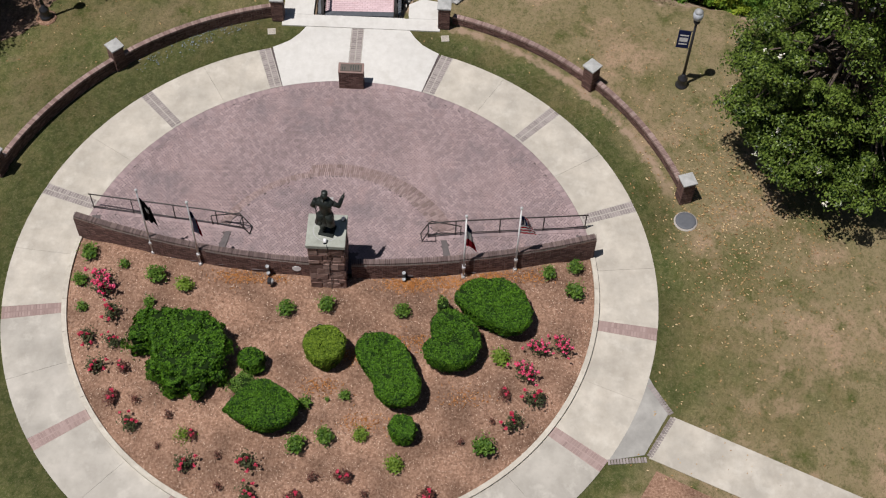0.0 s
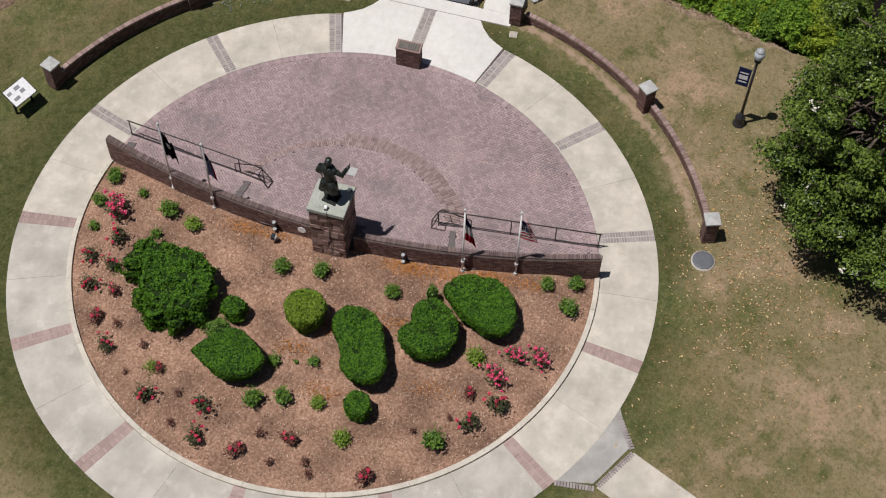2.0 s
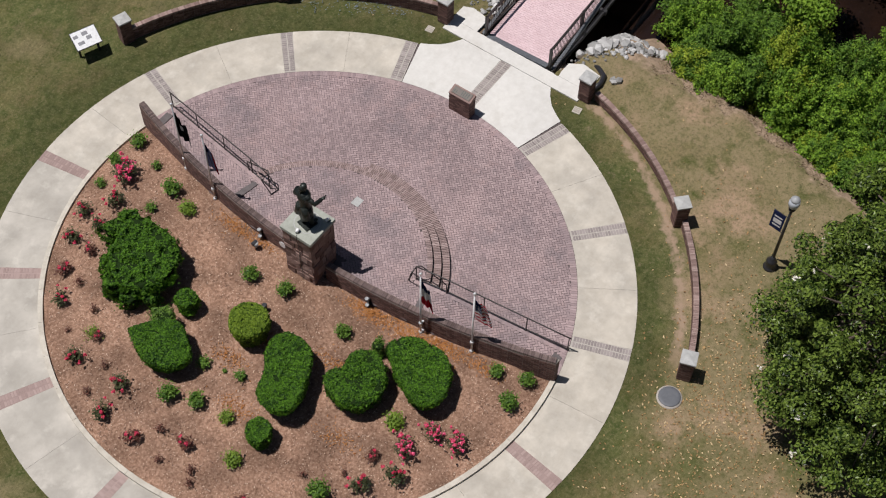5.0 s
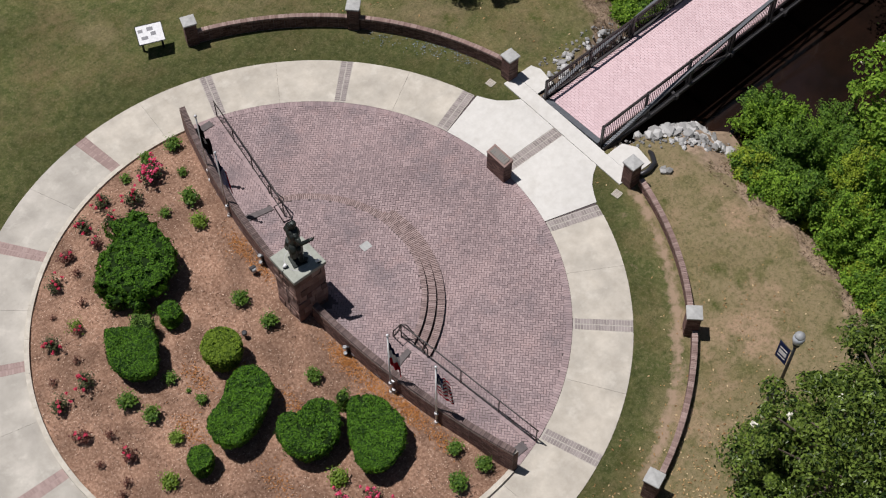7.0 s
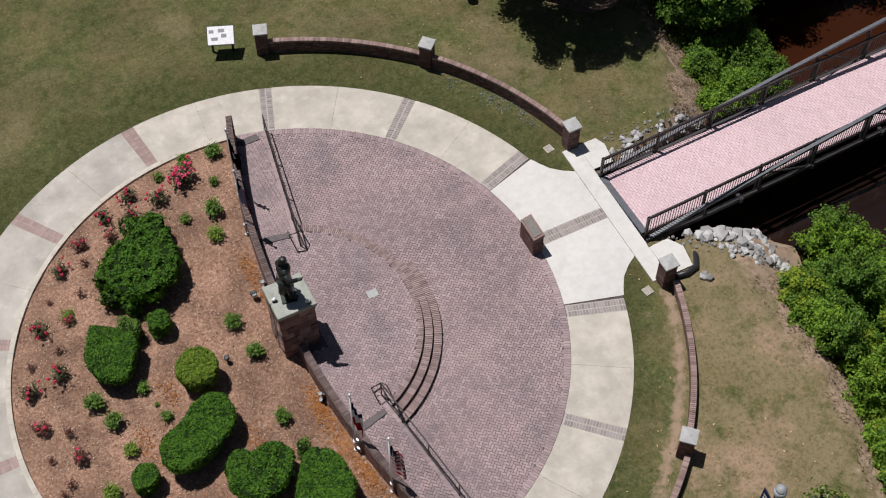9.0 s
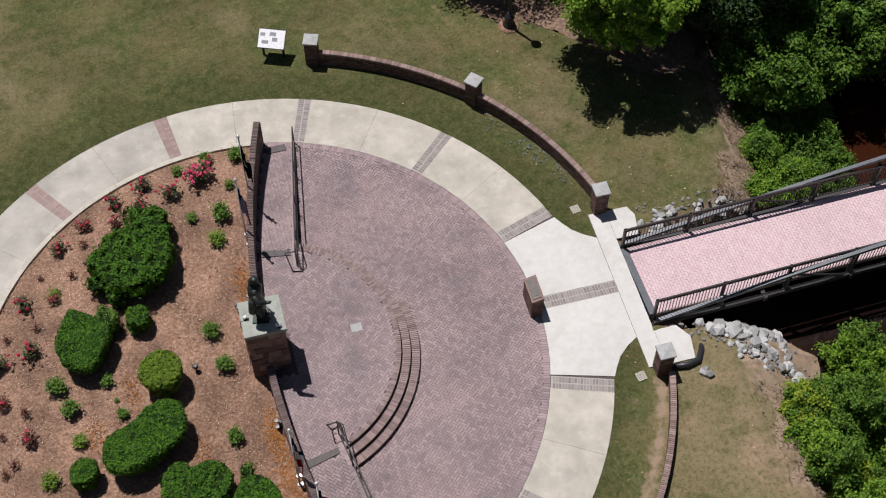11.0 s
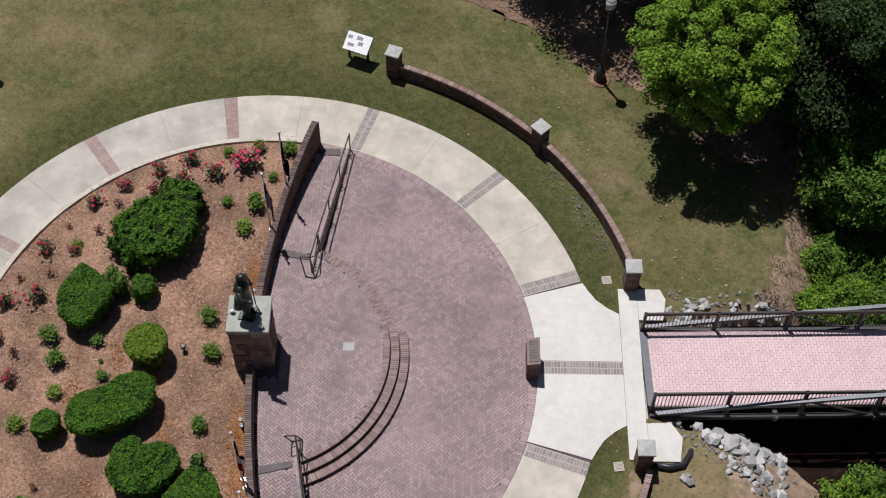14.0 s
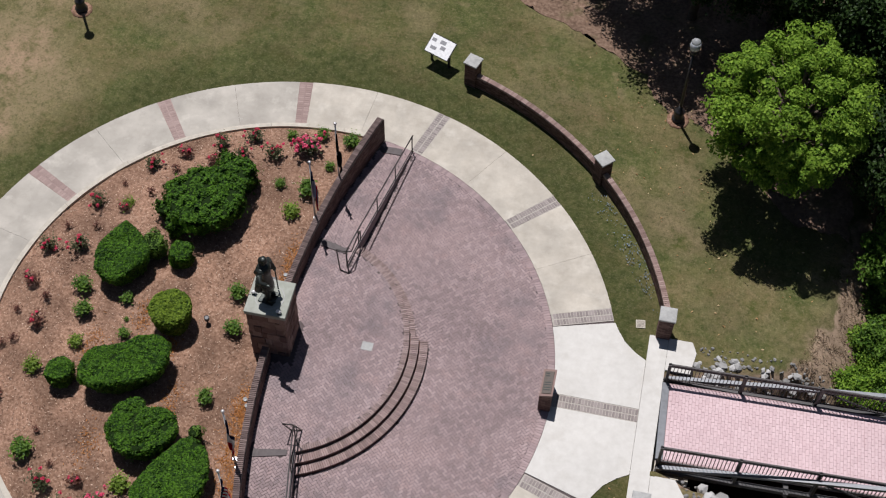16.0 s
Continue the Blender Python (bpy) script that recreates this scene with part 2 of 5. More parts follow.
PAVER_LOOSE = material("clay_paver_single", [(0.1, (0.20, 0.147, 0.147)), (0.5, (0.295, 0.218, 0.214)), (0.9, (0.385, 0.291, 0.282))], scale=0.3, rough=0.75, bump=0.2, spread=0.5, big=0.12, bigscale=0.28, tints=PAVER_TINTS)
SAND = material("joint_sand", [(0.3, (0.068, 0.052, 0.051)), (0.7, (0.115, 0.09, 0.087))], scale=6, rough=0.95, bump=0.3)
MORTAR = material("mortar", [(0.3, (0.19, 0.165, 0.14)), (0.7, (0.27, 0.24, 0.21))], scale=12, rough=0.95)
BRICK = material("red_brick", [(0.1, (0.055, 0.026, 0.022)), (0.5, (0.115, 0.058, 0.047)), (0.9, (0.21, 0.125, 0.10))], scale=3, rough=0.85, bump=0.3, island=0.6, big=0.2, bigscale=0.6)
COPING = material("joined_coping_brick", [(0.1, (0.17, 0.105, 0.088)), (0.5, (0.28, 0.19, 0.163)), (0.9, (0.41, 0.305, 0.268))], scale=3, rough=0.85, bump=0.3, island=0.6, big=0.15, bigscale=0.7)
BRICK_LOOSE = material("coping_brick", [(0.1, (0.085, 0.056, 0.05)), (0.5, (0.14, 0.098, 0.088)), (0.9, (0.225, 0.165, 0.147))], scale=3, rough=0.85, bump=0.3, spread=0.6, big=0.15, bigscale=0.7)
BAND = material("band_brick", [(0.1, (0.185, 0.157, 0.147)), (0.5, (0.255, 0.22, 0.206)), (0.9, (0.33, 0.287, 0.27))], scale=2, rough=0.85, bump=0.2, spread=0.55)
BANDBED = material("band_mortar", [(0.3, (0.33, 0.30, 0.265)), (0.7, (0.42, 0.385, 0.34))], scale=9, rough=0.95)
PINKBAND = material("pink_band_brick", [(0.1, (0.24, 0.168, 0.148)), (0.5, (0.305, 0.222, 0.198)), (0.9, (0.38, 0.285, 0.255))], scale=2, rough=0.85, bump=0.2, spread=0.5)
STEPBRICK = material("step_brick", [(0.1, (0.17, 0.122, 0.112)), (0.5, (0.275, 0.198, 0.182)), (0.9, (0.37, 0.28, 0.26))], scale=1.2, rough=0.85, bump=0.2, island=0.6)
DECKBRICK = material("pink_deck_brick", [(0.1, (0.52, 0.375, 0.385)), (0.5, (0.61, 0.455, 0.465)), (0.9, (0.67, 0.515, 0.525))], scale=1.5, rough=0.8, bump=0.15, island=0.35, big=0.06)
DECKJOINT = material("deck_joint", [(0.3, (0.37, 0.255, 0.255)), (0.7, (0.46, 0.325, 0.32))], scale=8, rough=0.95)
MULCH = material("mulch", [(0.28, (0.128, 0.071, 0.045)), (0.5, (0.265, 0.157, 0.105)), (0.74, (0.445, 0.298, 0.212))], scale=11, rough=0.95, bump=0.7, fine=45, big=0.38, bigscale=0.7, spec=0.1)
CHIP = material("wood_chip", [(0.1, (0.16, 0.088, 0.06)), (0.5, (0.32, 0.205, 0.148)), (0.9, (0.66, 0.51, 0.39))], scale=2, rough=0.9, bump=0, island=0.85, spec=0.1)
STRAW = material("orange_straw", [(0.2, (0.30, 0.12, 0.035)), (0.8, (0.48, 0.23, 0.08))], scale=3, rough=0.9, bump=0, island=0.7, spec=0.1)
FIELDSTONE = material("brown_sandstone", [(0.1, (0.085, 0.044, 0.035)), (0.5, (0.20, 0.118, 0.094)), (0.9, (0.40, 0.28, 0.235))], scale=5, rough=0.9, bump=0.9, fine=25, spread=0.5)
CAPSTONE = material("grey_capstone", [(0.3, (0.27, 0.28, 0.235)), (0.7, (0.37, 0.385, 0.33))], scale=4, rough=0.8, bump=0.2, big=0.12, bigscale=1.5)
PILLARCAP = material("pillar_cap", [(0.3, (0.30, 0.30, 0.285)), (0.7, (0.42, 0.42, 0.40))], scale=6, rough=0.75, bump=0.15)
BRONZE = material("dark_bronze", [(0.3, (0.018, 0.022, 0.02)), (0.7, (0.045, 0.052, 0.045))], scale=6, rough=0.42, metal=0.6, bump=0.4, fine=18)
PLATE = material("bronze_plate", [(0.3, (0.055, 0.040, 0.030)), (0.7, (0.085, 0.066, 0.05))], scale=9, rough=0.5, metal=0.1, bump=0.2)
BLACK = plain("black_paint", (0.022, 0.022, 0.025), 0.4)
RAILPAINT = plain("bronze_rail_paint", (0.035, 0.028, 0.026), 0.45)
STEEL = plain("weathered_steel", (0.05, 0.047, 0.047), 0.5, 0.2)
GALV = material("grey_steel_tube", [(0.3, (0.085, 0.09, 0.098)), (0.7, (0.13, 0.138, 0.15))], scale=6, rough=0.42, metal=0.2, bump=0.05)
LAMPGREY = plain("grey_lamp_paint", (0.30, 0.31, 0.31), 0.5)
SILVER = plain("satin_aluminium", (0.60, 0.60, 0.60), 0.4, 0.5)
WHITE = plain("white_paint", (0.78, 0.78, 0.77), 0.5)
GREYTILE = material("warning_tile", [(0.3, (0.085, 0.072, 0.07)), (0.7, (0.125, 0.108, 0.105))], scale=6, rough=0.8, bump=0.4, fine=50)
DRAIN = plain("drain_grate", (0.33, 0.29, 0.25), 0.8)
MANHOLE = plain("manhole_lid", (0.10, 0.105, 0.115), 0.6)
STONE = material("grey_riprap", [(0.2, (0.20, 0.196, 0.186)), (0.5, (0.37, 0.365, 0.35)), (0.85, (0.55, 0.54, 0.52))], scale=2, rough=0.9, bump=0.5, fine=18, spread=0.6)
WATER = material("creek_water", [(0.35, (0.008, 0.005, 0.004)), (0.7, (0.018, 0.009, 0.006))], scale=0.35, rough=0.1, bump=0.12, fine=3)


def redden_north():
    """Redder water to the north: its sunlit look against the dark south is put into the colour."""
    n, l = WATER.node_tree.nodes, WATER.node_tree.links
    b = n["Principled BSDF"]
    pos, sep, mr, mx = n.new("ShaderNodeNewGeometry"), n.new("ShaderNodeSeparateXYZ"), n.new("ShaderNodeMapRange"), n.new("ShaderNodeMix")
    l.new(pos.outputs["Position"], sep.inputs[0])
    mr.inputs[1].default_value, mr.inputs[2].default_value = -1.0, 3.5
    l.new(sep.outputs[1], mr.inputs[0])
    mx.data_type = "RGBA"
    mx.inputs[7].default_value = (0.034, 0.0105, 0.0045, 1)
    l.new(mr.outputs[0], mx.inputs[0])
    l.new(b.inputs["Base Color"].links[0].from_socket, mx.inputs[6])
    l.new(mx.outputs[2], b.inputs["Base Color"])


redden_north()
BARK = material("bark", [(0.3, (0.07, 0.05, 0.035)), (0.7, (0.14, 0.11, 0.085))], scale=9, rough=0.95, bump=0.8, fine=20)
TWIG = plain("brown_twig", (0.12, 0.07, 0.05), 0.9)
BOXWOOD = leafy("boxwood_leaf", (0.010, 0.037, 0.003), (0.085, 0.195, 0.011), 0.6, 0.13)
BALLLEAF = leafy("yellow_boxwood_leaf", (0.045, 0.085, 0.006), (0.175, 0.255, 0.022), 0.6, 0.14)
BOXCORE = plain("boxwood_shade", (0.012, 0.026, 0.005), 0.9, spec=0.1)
YOUNG = leafy("young_shrub_leaf", (0.035, 0.085, 0.010), (0.14, 0.235, 0.035), 0.45, 0.14)
LIME = leafy("lime_shrub_leaf", (0.09, 0.15, 0.016), (0.22, 0.32, 0.045))
ROSELEAF = leafy("rose_leaf", (0.035, 0.05, 0.02), (0.11, 0.11, 0.05))
REDLEAF = leafy("rust_rose_leaf", (0.09, 0.035, 0.03), (0.20, 0.09, 0.06))
ROSE = leafy("pink_petal", (0.60, 0.02, 0.09), (0.86, 0.18, 0.30), 0.6, 0.2)
RED = leafy("red_petal", (0.38, 0.015, 0.045), (0.60, 0.07, 0.12), 0.6, 0.2)
MAGNOLIA = leafy("magnolia_leaf", (0.007, 0.020, 0.003), (0.152, 0.216, 0.036), 0.34, 0.03)
CREAM = leafy("cream_blossom", (0.66, 0.63, 0.52), (0.85, 0.83, 0.74), 0.6, 0.2)
MAPLE = leafy("maple_leaf", (0.080, 0.165, 0.013), (0.285, 0.435, 0.05), 0.6, 0.33)
OAK = leafy("dark_tree_leaf", (0.010, 0.026, 0.005), (0.042, 0.078, 0.016), 0.5, 0.12)
MIDLEAF = leafy("mid_green_leaf", (0.032, 0.082, 0.009), (0.16, 0.275, 0.036), 0.5, 0.22)
BANKLEAF = leafy("bank_shrub_leaf", (0.050, 0.120, 0.010), (0.27, 0.43, 0.045), 0.55, 0.3)
LEMONLEAF = leafy("lemon_shrub_leaf", (0.12, 0.19, 0.012), (0.38, 0.46, 0.05), 0.55, 0.32)
FALLEN = material("fallen_leaf", [(0.2, (0.22, 0.12, 0.045)), (0.6, (0.38, 0.24, 0.10)), (0.95, (0.55, 0.43, 0.25))], scale=2, rough=0.85, bump=0, island=0.85)
BLUEFLOWER = leafy("blue_flower", (0.11, 0.15, 0.20), (0.26, 0.32, 0.40), 0.6)
DRYGRASS = material("dry_grass_blade", [(0.1, (0.10, 0.065, 0.04)), (0.5, (0.24, 0.175, 0.11)), (0.9, (0.42, 0.34, 0.23))], scale=2, rough=0.9, bump=0, island=0.85, spec=0.1)
LITTER = material("leaf_litter", [(0.25, (0.085, 0.055, 0.038)), (0.5, (0.19, 0.125, 0.088)), (0.78, (0.33, 0.235, 0.17))], scale=7, rough=0.95, bump=0.8, fine=30, big=0.35, bigscale=0.5, spec=0.1, tints=(((0.07, 0.075, 0.028), 0.8, 0.52, 0.68, 0.6, 8.0),))


# ---- shaping ----
def part(name, bm, mat, parent=None, label="", kind=""):
    """Links a bmesh, or a finished mesh, as one object."""
    if isinstance(bm, bmesh.types.BMesh):
        me = bpy.data.meshes.new(name)
        bm.normal_update()
        bm.to_mesh(me)
        bm.free()
    else:
        me = bm
    if mat and not me.materials:
        me.materials.append(mat)
    ob = new(name, me)
    if parent:
        ob.parent = parent
    return tagged(ob, label=label, kind=kind)


def thing(name, label, category, group="", at=(0, 0, 0), turn=0.0):
    ob = new(name)
    ob.empty_display_size = 0.1
    ob.matrix_basis = pose(*at, 0, 0, turn)
    return tagged(ob, label, category, group)


def box(bm, x0, x1, y0, y1, z0, z1, m=None, bevel=0.0):
    vs = [bm.verts.new((x, y, z)) for z in (z0, z1) for x, y in ((x0, y0), (x1, y0), (x1, y1), (x0, y1))]
    fs = [bm.faces.new([vs[i] for i in f]) for f in ((3, 2, 1, 0), (4, 5, 6, 7), (0, 1, 5, 4), (1, 2, 6, 5), (2, 3, 7, 6), (3, 0, 4, 7))]
    if bevel:
        es = list({e for f in fs for e in f.edges})
        r = bmesh.ops.bevel(bm, geom=es, offset=bevel, segments=1, affect="EDGES")
        vs = list({v for f in r["faces"] for v in f.verts} | {v for v in vs if v.is_valid})
    if m is not None:
        bmesh.ops.transform(bm, matrix=m, verts=[v for v in vs if v.is_valid])
    return bm


def tube(bm, pts, r, sides=8, r2=None):
    """A round bar along points, tapering from r to r2."""
    pts = [Vector(p) for p in pts]
    rings = []
    for i, p in enumerate(pts):
        d = (pts[min(i + 1, len(pts) - 1)] - pts[max(i - 1, 0)]).normalized()
        u = d.orthogonal().normalized() if not rings else (rings_u - d * rings_u.dot(d)).normalized()
        rings_u = u
        v = d.cross(u)
        k = r + ((r2 if r2 is not None else r) - r) * i / max(1, len(pts) - 1)
        rings.append([bm.verts.new(p + (u * math.cos(a) + v * math.sin(a)) * k) for a in (2 * math.pi * j / sides for j in range(sides))])
    for a, b in zip(rings, rings[1:]):
        for j in range(sides):
            bm.faces.new((a[j], a[(j + 1) % sides], b[(j + 1) % sides], b[j])).smooth = sides > 6
    bm.faces.new(rings[0][::-1])
    bm.faces.new(rings[-1])
    return bm


def lathe(bm, prof, sides=20, at=(0, 0, 0)):
    """Turned about z: profile of (radius, height)."""
    rings = []
    for r, z in prof:
        rings.append([bm.verts.new((at[0] + r * math.cos(2 * math.pi * j / sides), at[1] + r * math.sin(2 * math.pi * j / sides), at[2] + z)) for j in range(sides)])
    for a, b in zip(rings, rings[1:]):
        for j in range(sides):
            bm.faces.new((a[j], a[(j + 1) % sides], b[(j + 1) % sides], b[j])).smooth = True
    bm.faces.new(rings[0][::-1])
    bm.faces.new(rings[-1])
    return bm


def slab(bm, pts, z0, z1):
    """A flat plate with the outline pts, anticlockwise; z1 may be a function of x, y."""
    top = z1 if callable(z1) else (lambda x, y: z1)
    a = [bm.verts.new((x, y, z0)) for x, y in pts]
    b = [bm.verts.new((x, y, top(x, y))) for x, y in pts]
    f = bm.faces.new(b)
    n = len(pts)
    for i in range(n):
        bm.faces.new((a[i], a[(i + 1) % n], b[(i + 1) % n], b[i]))
    bmesh.ops.triangulate(bm, faces=[f])
    return bm


def arc(r, a0, a1, n, c=(0, 0)):
    return [(c[0] + r * math.cos(radians(a0 + (a1 - a0) * i / n)), c[1] + r * math.sin(radians(a0 + (a1 - a0) * i / n))) for i in range(n + 1)]


def pieces_mesh(name, rows, mat):
    """Many small bricks in one mesh. Rows: centre, length, width, height, turn about z, (top shift)."""
    verts, faces = [], []
    for (x, y, z), le, wi, he, a in rows:
        c, s = math.cos(a), math.sin(a)
        k = len(verts)
        for zz, g in ((z - he, 0.0), (z - 0.004, 0.0), (z, 0.004)):
            for u, v in ((-1, -1), (1, -1), (1, 1), (-1, 1)):
                px, py = u * (le / 2 - g), v * (wi / 2 - g)
                verts.append((x + c * px - s * py, y + s * px + c * py, zz))
        faces.append((k + 8, k + 9, k + 10, k + 11))
        for q in (0, 4):
            for i in range(4):
                j = (i + 1) % 4
                faces.append((k + q + i, k + q + j, k + q + 4 + j, k + q + 4 + i))
    me = bpy.data.meshes.new(name)
    me.from_pydata(verts, [], faces)
    me.materials.append(mat)
    return me


def leaf_mesh(name, pts, outs, size, mat, seed=0, droop=0.5, jitter=0.8, aspect=0.55):
    """Leaves at points, each a folded blade turned loosely along its outward way."""
    rng = np.random.default_rng(seed)
    pts, outs = np.asarray(pts, float), np.asarray(outs, float)
    k = len(pts)
    nrm = outs + rng.normal(0, jitter, (k, 3)) * 0.5 + np.array([0, 0, droop])
    nrm /= np.linalg.norm(nrm, axis=1)[:, None] + 1e-9
    t = np.cross(nrm, rng.normal(0, 1, (k, 3)))
    t /= np.linalg.norm(t, axis=1)[:, None] + 1e-9
    b = np.cross(nrm, t)
    s = size * rng.uniform(0.65, 1.3, k)[:, None]
    w = s * aspect
    lift = nrm * s * 0.18
    v = np.stack([pts - t * s, pts - b * w + lift, pts + t * s, pts + b * w + lift], 1).reshape(-1, 3)
    i = np.arange(k)[:, None] * 4
    f = np.concatenate([i + np.array([[0, 1, 2]]), i + np.array([[0, 2, 3]])], 0)
    me = bpy.data.meshes.new(name)
    me.from_pydata(v.tolist(), [], f.tolist())
    me.materials.append(mat)
    return me


# ---- ground ----
def bank_x(y):
    """Where the bank of the creek begins."""
    return np.interp(y, [-40, -20, -13, -11, -9, -7, -5, -3.6, -2.8, -2.2, -1.7, 1.6, 2.1, 2.7, 3.4, 4.4, 6.2, 7.7, 15, 40], [12, 13.3, 15.4, 15.9, 16.1, 16.2, 16.2, 16.4, 16.2, 15.2, 11.6, 11.6, 15.0, 17.4, 18.2, 18.6, 19.1, 19.5, 20.8, 22])


def ground_z(x, y):
    d = x - bank_x(y)
    far = 27.0
    down = np.interp(d, [0, 0.8, 2.2, 4.2, far - 5, far - 2, far], [0, -0.25, -1.3, -2.7, -2.7, -1.0, 0.0])
    return down - 0.03


def build_ground():
    xs = np.concatenate([[-2000, -400, -120, -60], np.arange(-40, 12, 2.0), np.arange(12, 40, 0.4), [44, 60, 120, 400, 2000]])
    ys = np.concatenate([[-2000, -400, -120, -60], np.arange(-40, -16, 2.0), np.arange(-16, 20, 0.4), np.arange(20, 41, 2.0), [60, 120, 400, 2000]])
    bm = bmesh.new()
    rows = []
    for y in ys:
        row = []
        for x in xs:
            z = float(ground_z(x, y))
            if z < -0.1:
                z += 0.35 * noise.noise(Vector((x * 0.9, y * 0.9, 3.0)))
            row.append(bm.verts.new((x, y, z)))
        rows.append(row)
    for a, b in zip(rows, rows[1:]):
        for i in range(len(xs) - 1):
            bm.faces.new((a[i], a[i + 1], b[i + 1], b[i])).smooth = True
    part("ground", bm, LAWN, None, "mown lawn with dry brown patches falling to a creek bank", "structure")
    bm = bmesh.new()
    ring = [(14, -45), (60, -45), (60, 45), (14, 45)]
    bm.faces.new([bm.verts.new((x, y, -2.35)) for x, y in ring])
    part("water", bm, WATER, None, "dark brown creek water", "structure")


build_ground()
EDGE = [(5.0, 19.0), (7.9, 17.7), (10.2, 16.4), (11.5, 15.6), (12.1, 14.5), (12.7, 13.9), (13.7, 13.7), (15.0, 12.6), (16.2, 11.2), (17.5, 9.6), (20.0, 9.0), (20.3, 14), (21.0, 32), (3.0, 32), (4.2, 23)]
ragged = []
for (x0, y0), (x1, y1) in zip(EDGE, EDGE[1:] + EDGE[:1]):
    for k in range(14):
        x, y = x0 + (x1 - x0) * k / 14, y0 + (y1 - y0) * k / 14
        w = Vector((x * 1.3, y * 1.3, 0))
        ragged.append((x + 0.3 * noise.noise(w) + 0.12 * noise.noise(w * 4), y + 0.3 * noise.noise(w + Vector((9, 0, 0))) + 0.12 * noise.noise(w * 4 + Vector((5, 0, 0)))))
bm = slab(bmesh.new(), ragged, -0.12, -0.012)
part("leaf_mulch", bm, LITTER, None, "brown leaf mulch under the trees", "structure")

# ---- round walk ----
R_IN, R_OUT = 10.15, 12.4
BANDS = [18.4, 43.6, 71.6, 98.9, 125.8, 152.8, 179.6, -152, -125, -97.6, -70, -43.5, -18.5]
HALF_BAND = 1.28
walkway = part("pavement", slab(bmesh.new(), arc(R_OUT - 0.02, 0, 360, 120)[:-1], -0.2, -0.028), SAND, None, "round concrete walk with brick bands", "structure")
edges = BANDS + [-18]
for i in range(len(BANDS) - 1):
    a0, a1 = BANDS[i], BANDS[i + 1]
    if a1 < a0:
        a0 = a0 - 360
    a0, a1 = a0 + HALF_BAND, a1 - HALF_BAND
    mid = (a0 + a1) / 2
    for b0, b1 in ((a0, mid - 0.018), (mid + 0.018, a1)):
        bm = slab(bmesh.new(), arc(R_OUT, b0, b1, 7) + arc(R_IN, b1, b0, 7), -0.15, 0.0)
        part("concrete_slab", bm, AGED if not -126 < (b0 + b1) / 2 < 96 else CONCRETE, walkway)
# apron towards the bridge, in two halves either side of its band
for s in (1, -1):
    a = 18 - HALF_BAND
    o = [(R_IN, 0.27)] + [(13.17, 0.27)] + [(13.17, 2.25), (12.75, 2.5), (12.35, 2.85), (12.08, 3.25), (11.9, R_OUT * math.sin(radians(a)))]
    o += [p for p in arc(R_IN, a, 1.6, 8)]
    if s < 0:
        o = [(x, -y) for x, y in o][::-1]
    part("concrete_slab", slab(bmesh.new(), o, -0.15, 0.004), NEW_CONCRETE, walkway)


def brick_block(name, le, wi, he, mat):
    return pieces_mesh(name, [((0, 0, 0), le, wi, he, 0)], mat)


band_mesh, pink_mesh = brick_block("brick", 0.085, 0.205, 0.06, BAND), brick_block("brick", 0.085, 0.205, 0.06, PINKBAND)
for a in BANDS:
    me = pink_mesh if abs(a) > 90 else band_mesh
    bm = bmesh.new()
    w = 0.272
    box(bm, R_IN + 0.01, R_OUT - 0.01, -w, w, -0.12, -0.004, pose(0, 0, 0, 0, 0, a))
    part("band_bed", bm, BANDBED if abs(a) < 90 else PINKBAND, walkway)
    for k in range(20):
        for row in (-0.128, 0.128):
            m = pose(0, 0, 0, 0, 0, a) @ pose(R_IN + 0.13 + k * 0.108, row, 0.002 + 0.002 * random.random(), 0, 0, random.uniform(-1, 1))
            part("brick", me, None, walkway).matrix_basis = m
bm = box(bmesh.new(), 10.16, 13.17, -0.265, 0.265, -0.12, -0.006)
part("band_bed", bm, BANDBED, walkway)
for k in range(26):
    for row in (-0.125, 0.125):
        part("brick", band_mesh, None, walkway).matrix_basis = pose(10.36 + k * 0.11, row, 0.002, 0, 0, random.uniform(-1, 1))

# side path that leaves the walk
bm = slab(bmesh.new(), [(-5.05, -12.72), (-6.72, -11.75), (-15.2, -31.5), (-13.6, -32.2)][::-1], -0.15, 0.0)
part("side_path", bm, CONCRETE, None, "pale concrete side path", "structure")
bm = slab(bmesh.new(), [(-3.35, -11.85), (-4.9, -12.55), (-6.6, -11.6), (-6.9, -10.15)][::-1], -0.15, -0.006)
part("path_mouth", bm, STAINED, walkway)
for p, q in (((-3.75, -11.9), (-4.98, -12.66)), ((-5.08, -12.7), (-6.75, -11.72)), ((-6.78, -11.68), (-6.95, -10.2))):
    p, q = Vector(p), Vector(q)
    ln = (q - p).length
    ang = math.atan2(q.y - p.y, q.x - p.x)
    for k in range(int(ln / 0.108)):
        c = p.lerp(q, (k + 0.5) * 0.108 / ln)
        part("brick", band_mesh, None, walkway).matrix_basis = pose(c.x, c.y, 0.004, 0, 0, math.degrees(ang))

bm = slab(bmesh.new(), [(-7.2, -12.0), (-9.6, -10.6), (-13.5, -14.0), (-13.0, -24.0)], -0.12, -0.008)
part("bare_bed", bm, MULCH, None, "bare brown mulch beside the path", "structure")

# ---- plaza, stage, steps and ramps ----
CX, CY, STAGE_R, STAGE_Z = 0.33, 0.2, 4.62, 0.51


def wall_x(y):
    return 0.2 + 0.0157 * y * y


def rail_x(y):
    d = max(0.0, abs(y) - 3.4)
    return 1.95 + 0.175 * d


def smooth(v):
    v = min(1.0, max(0.0, v))
    return v * v * (3 - 2 * v)


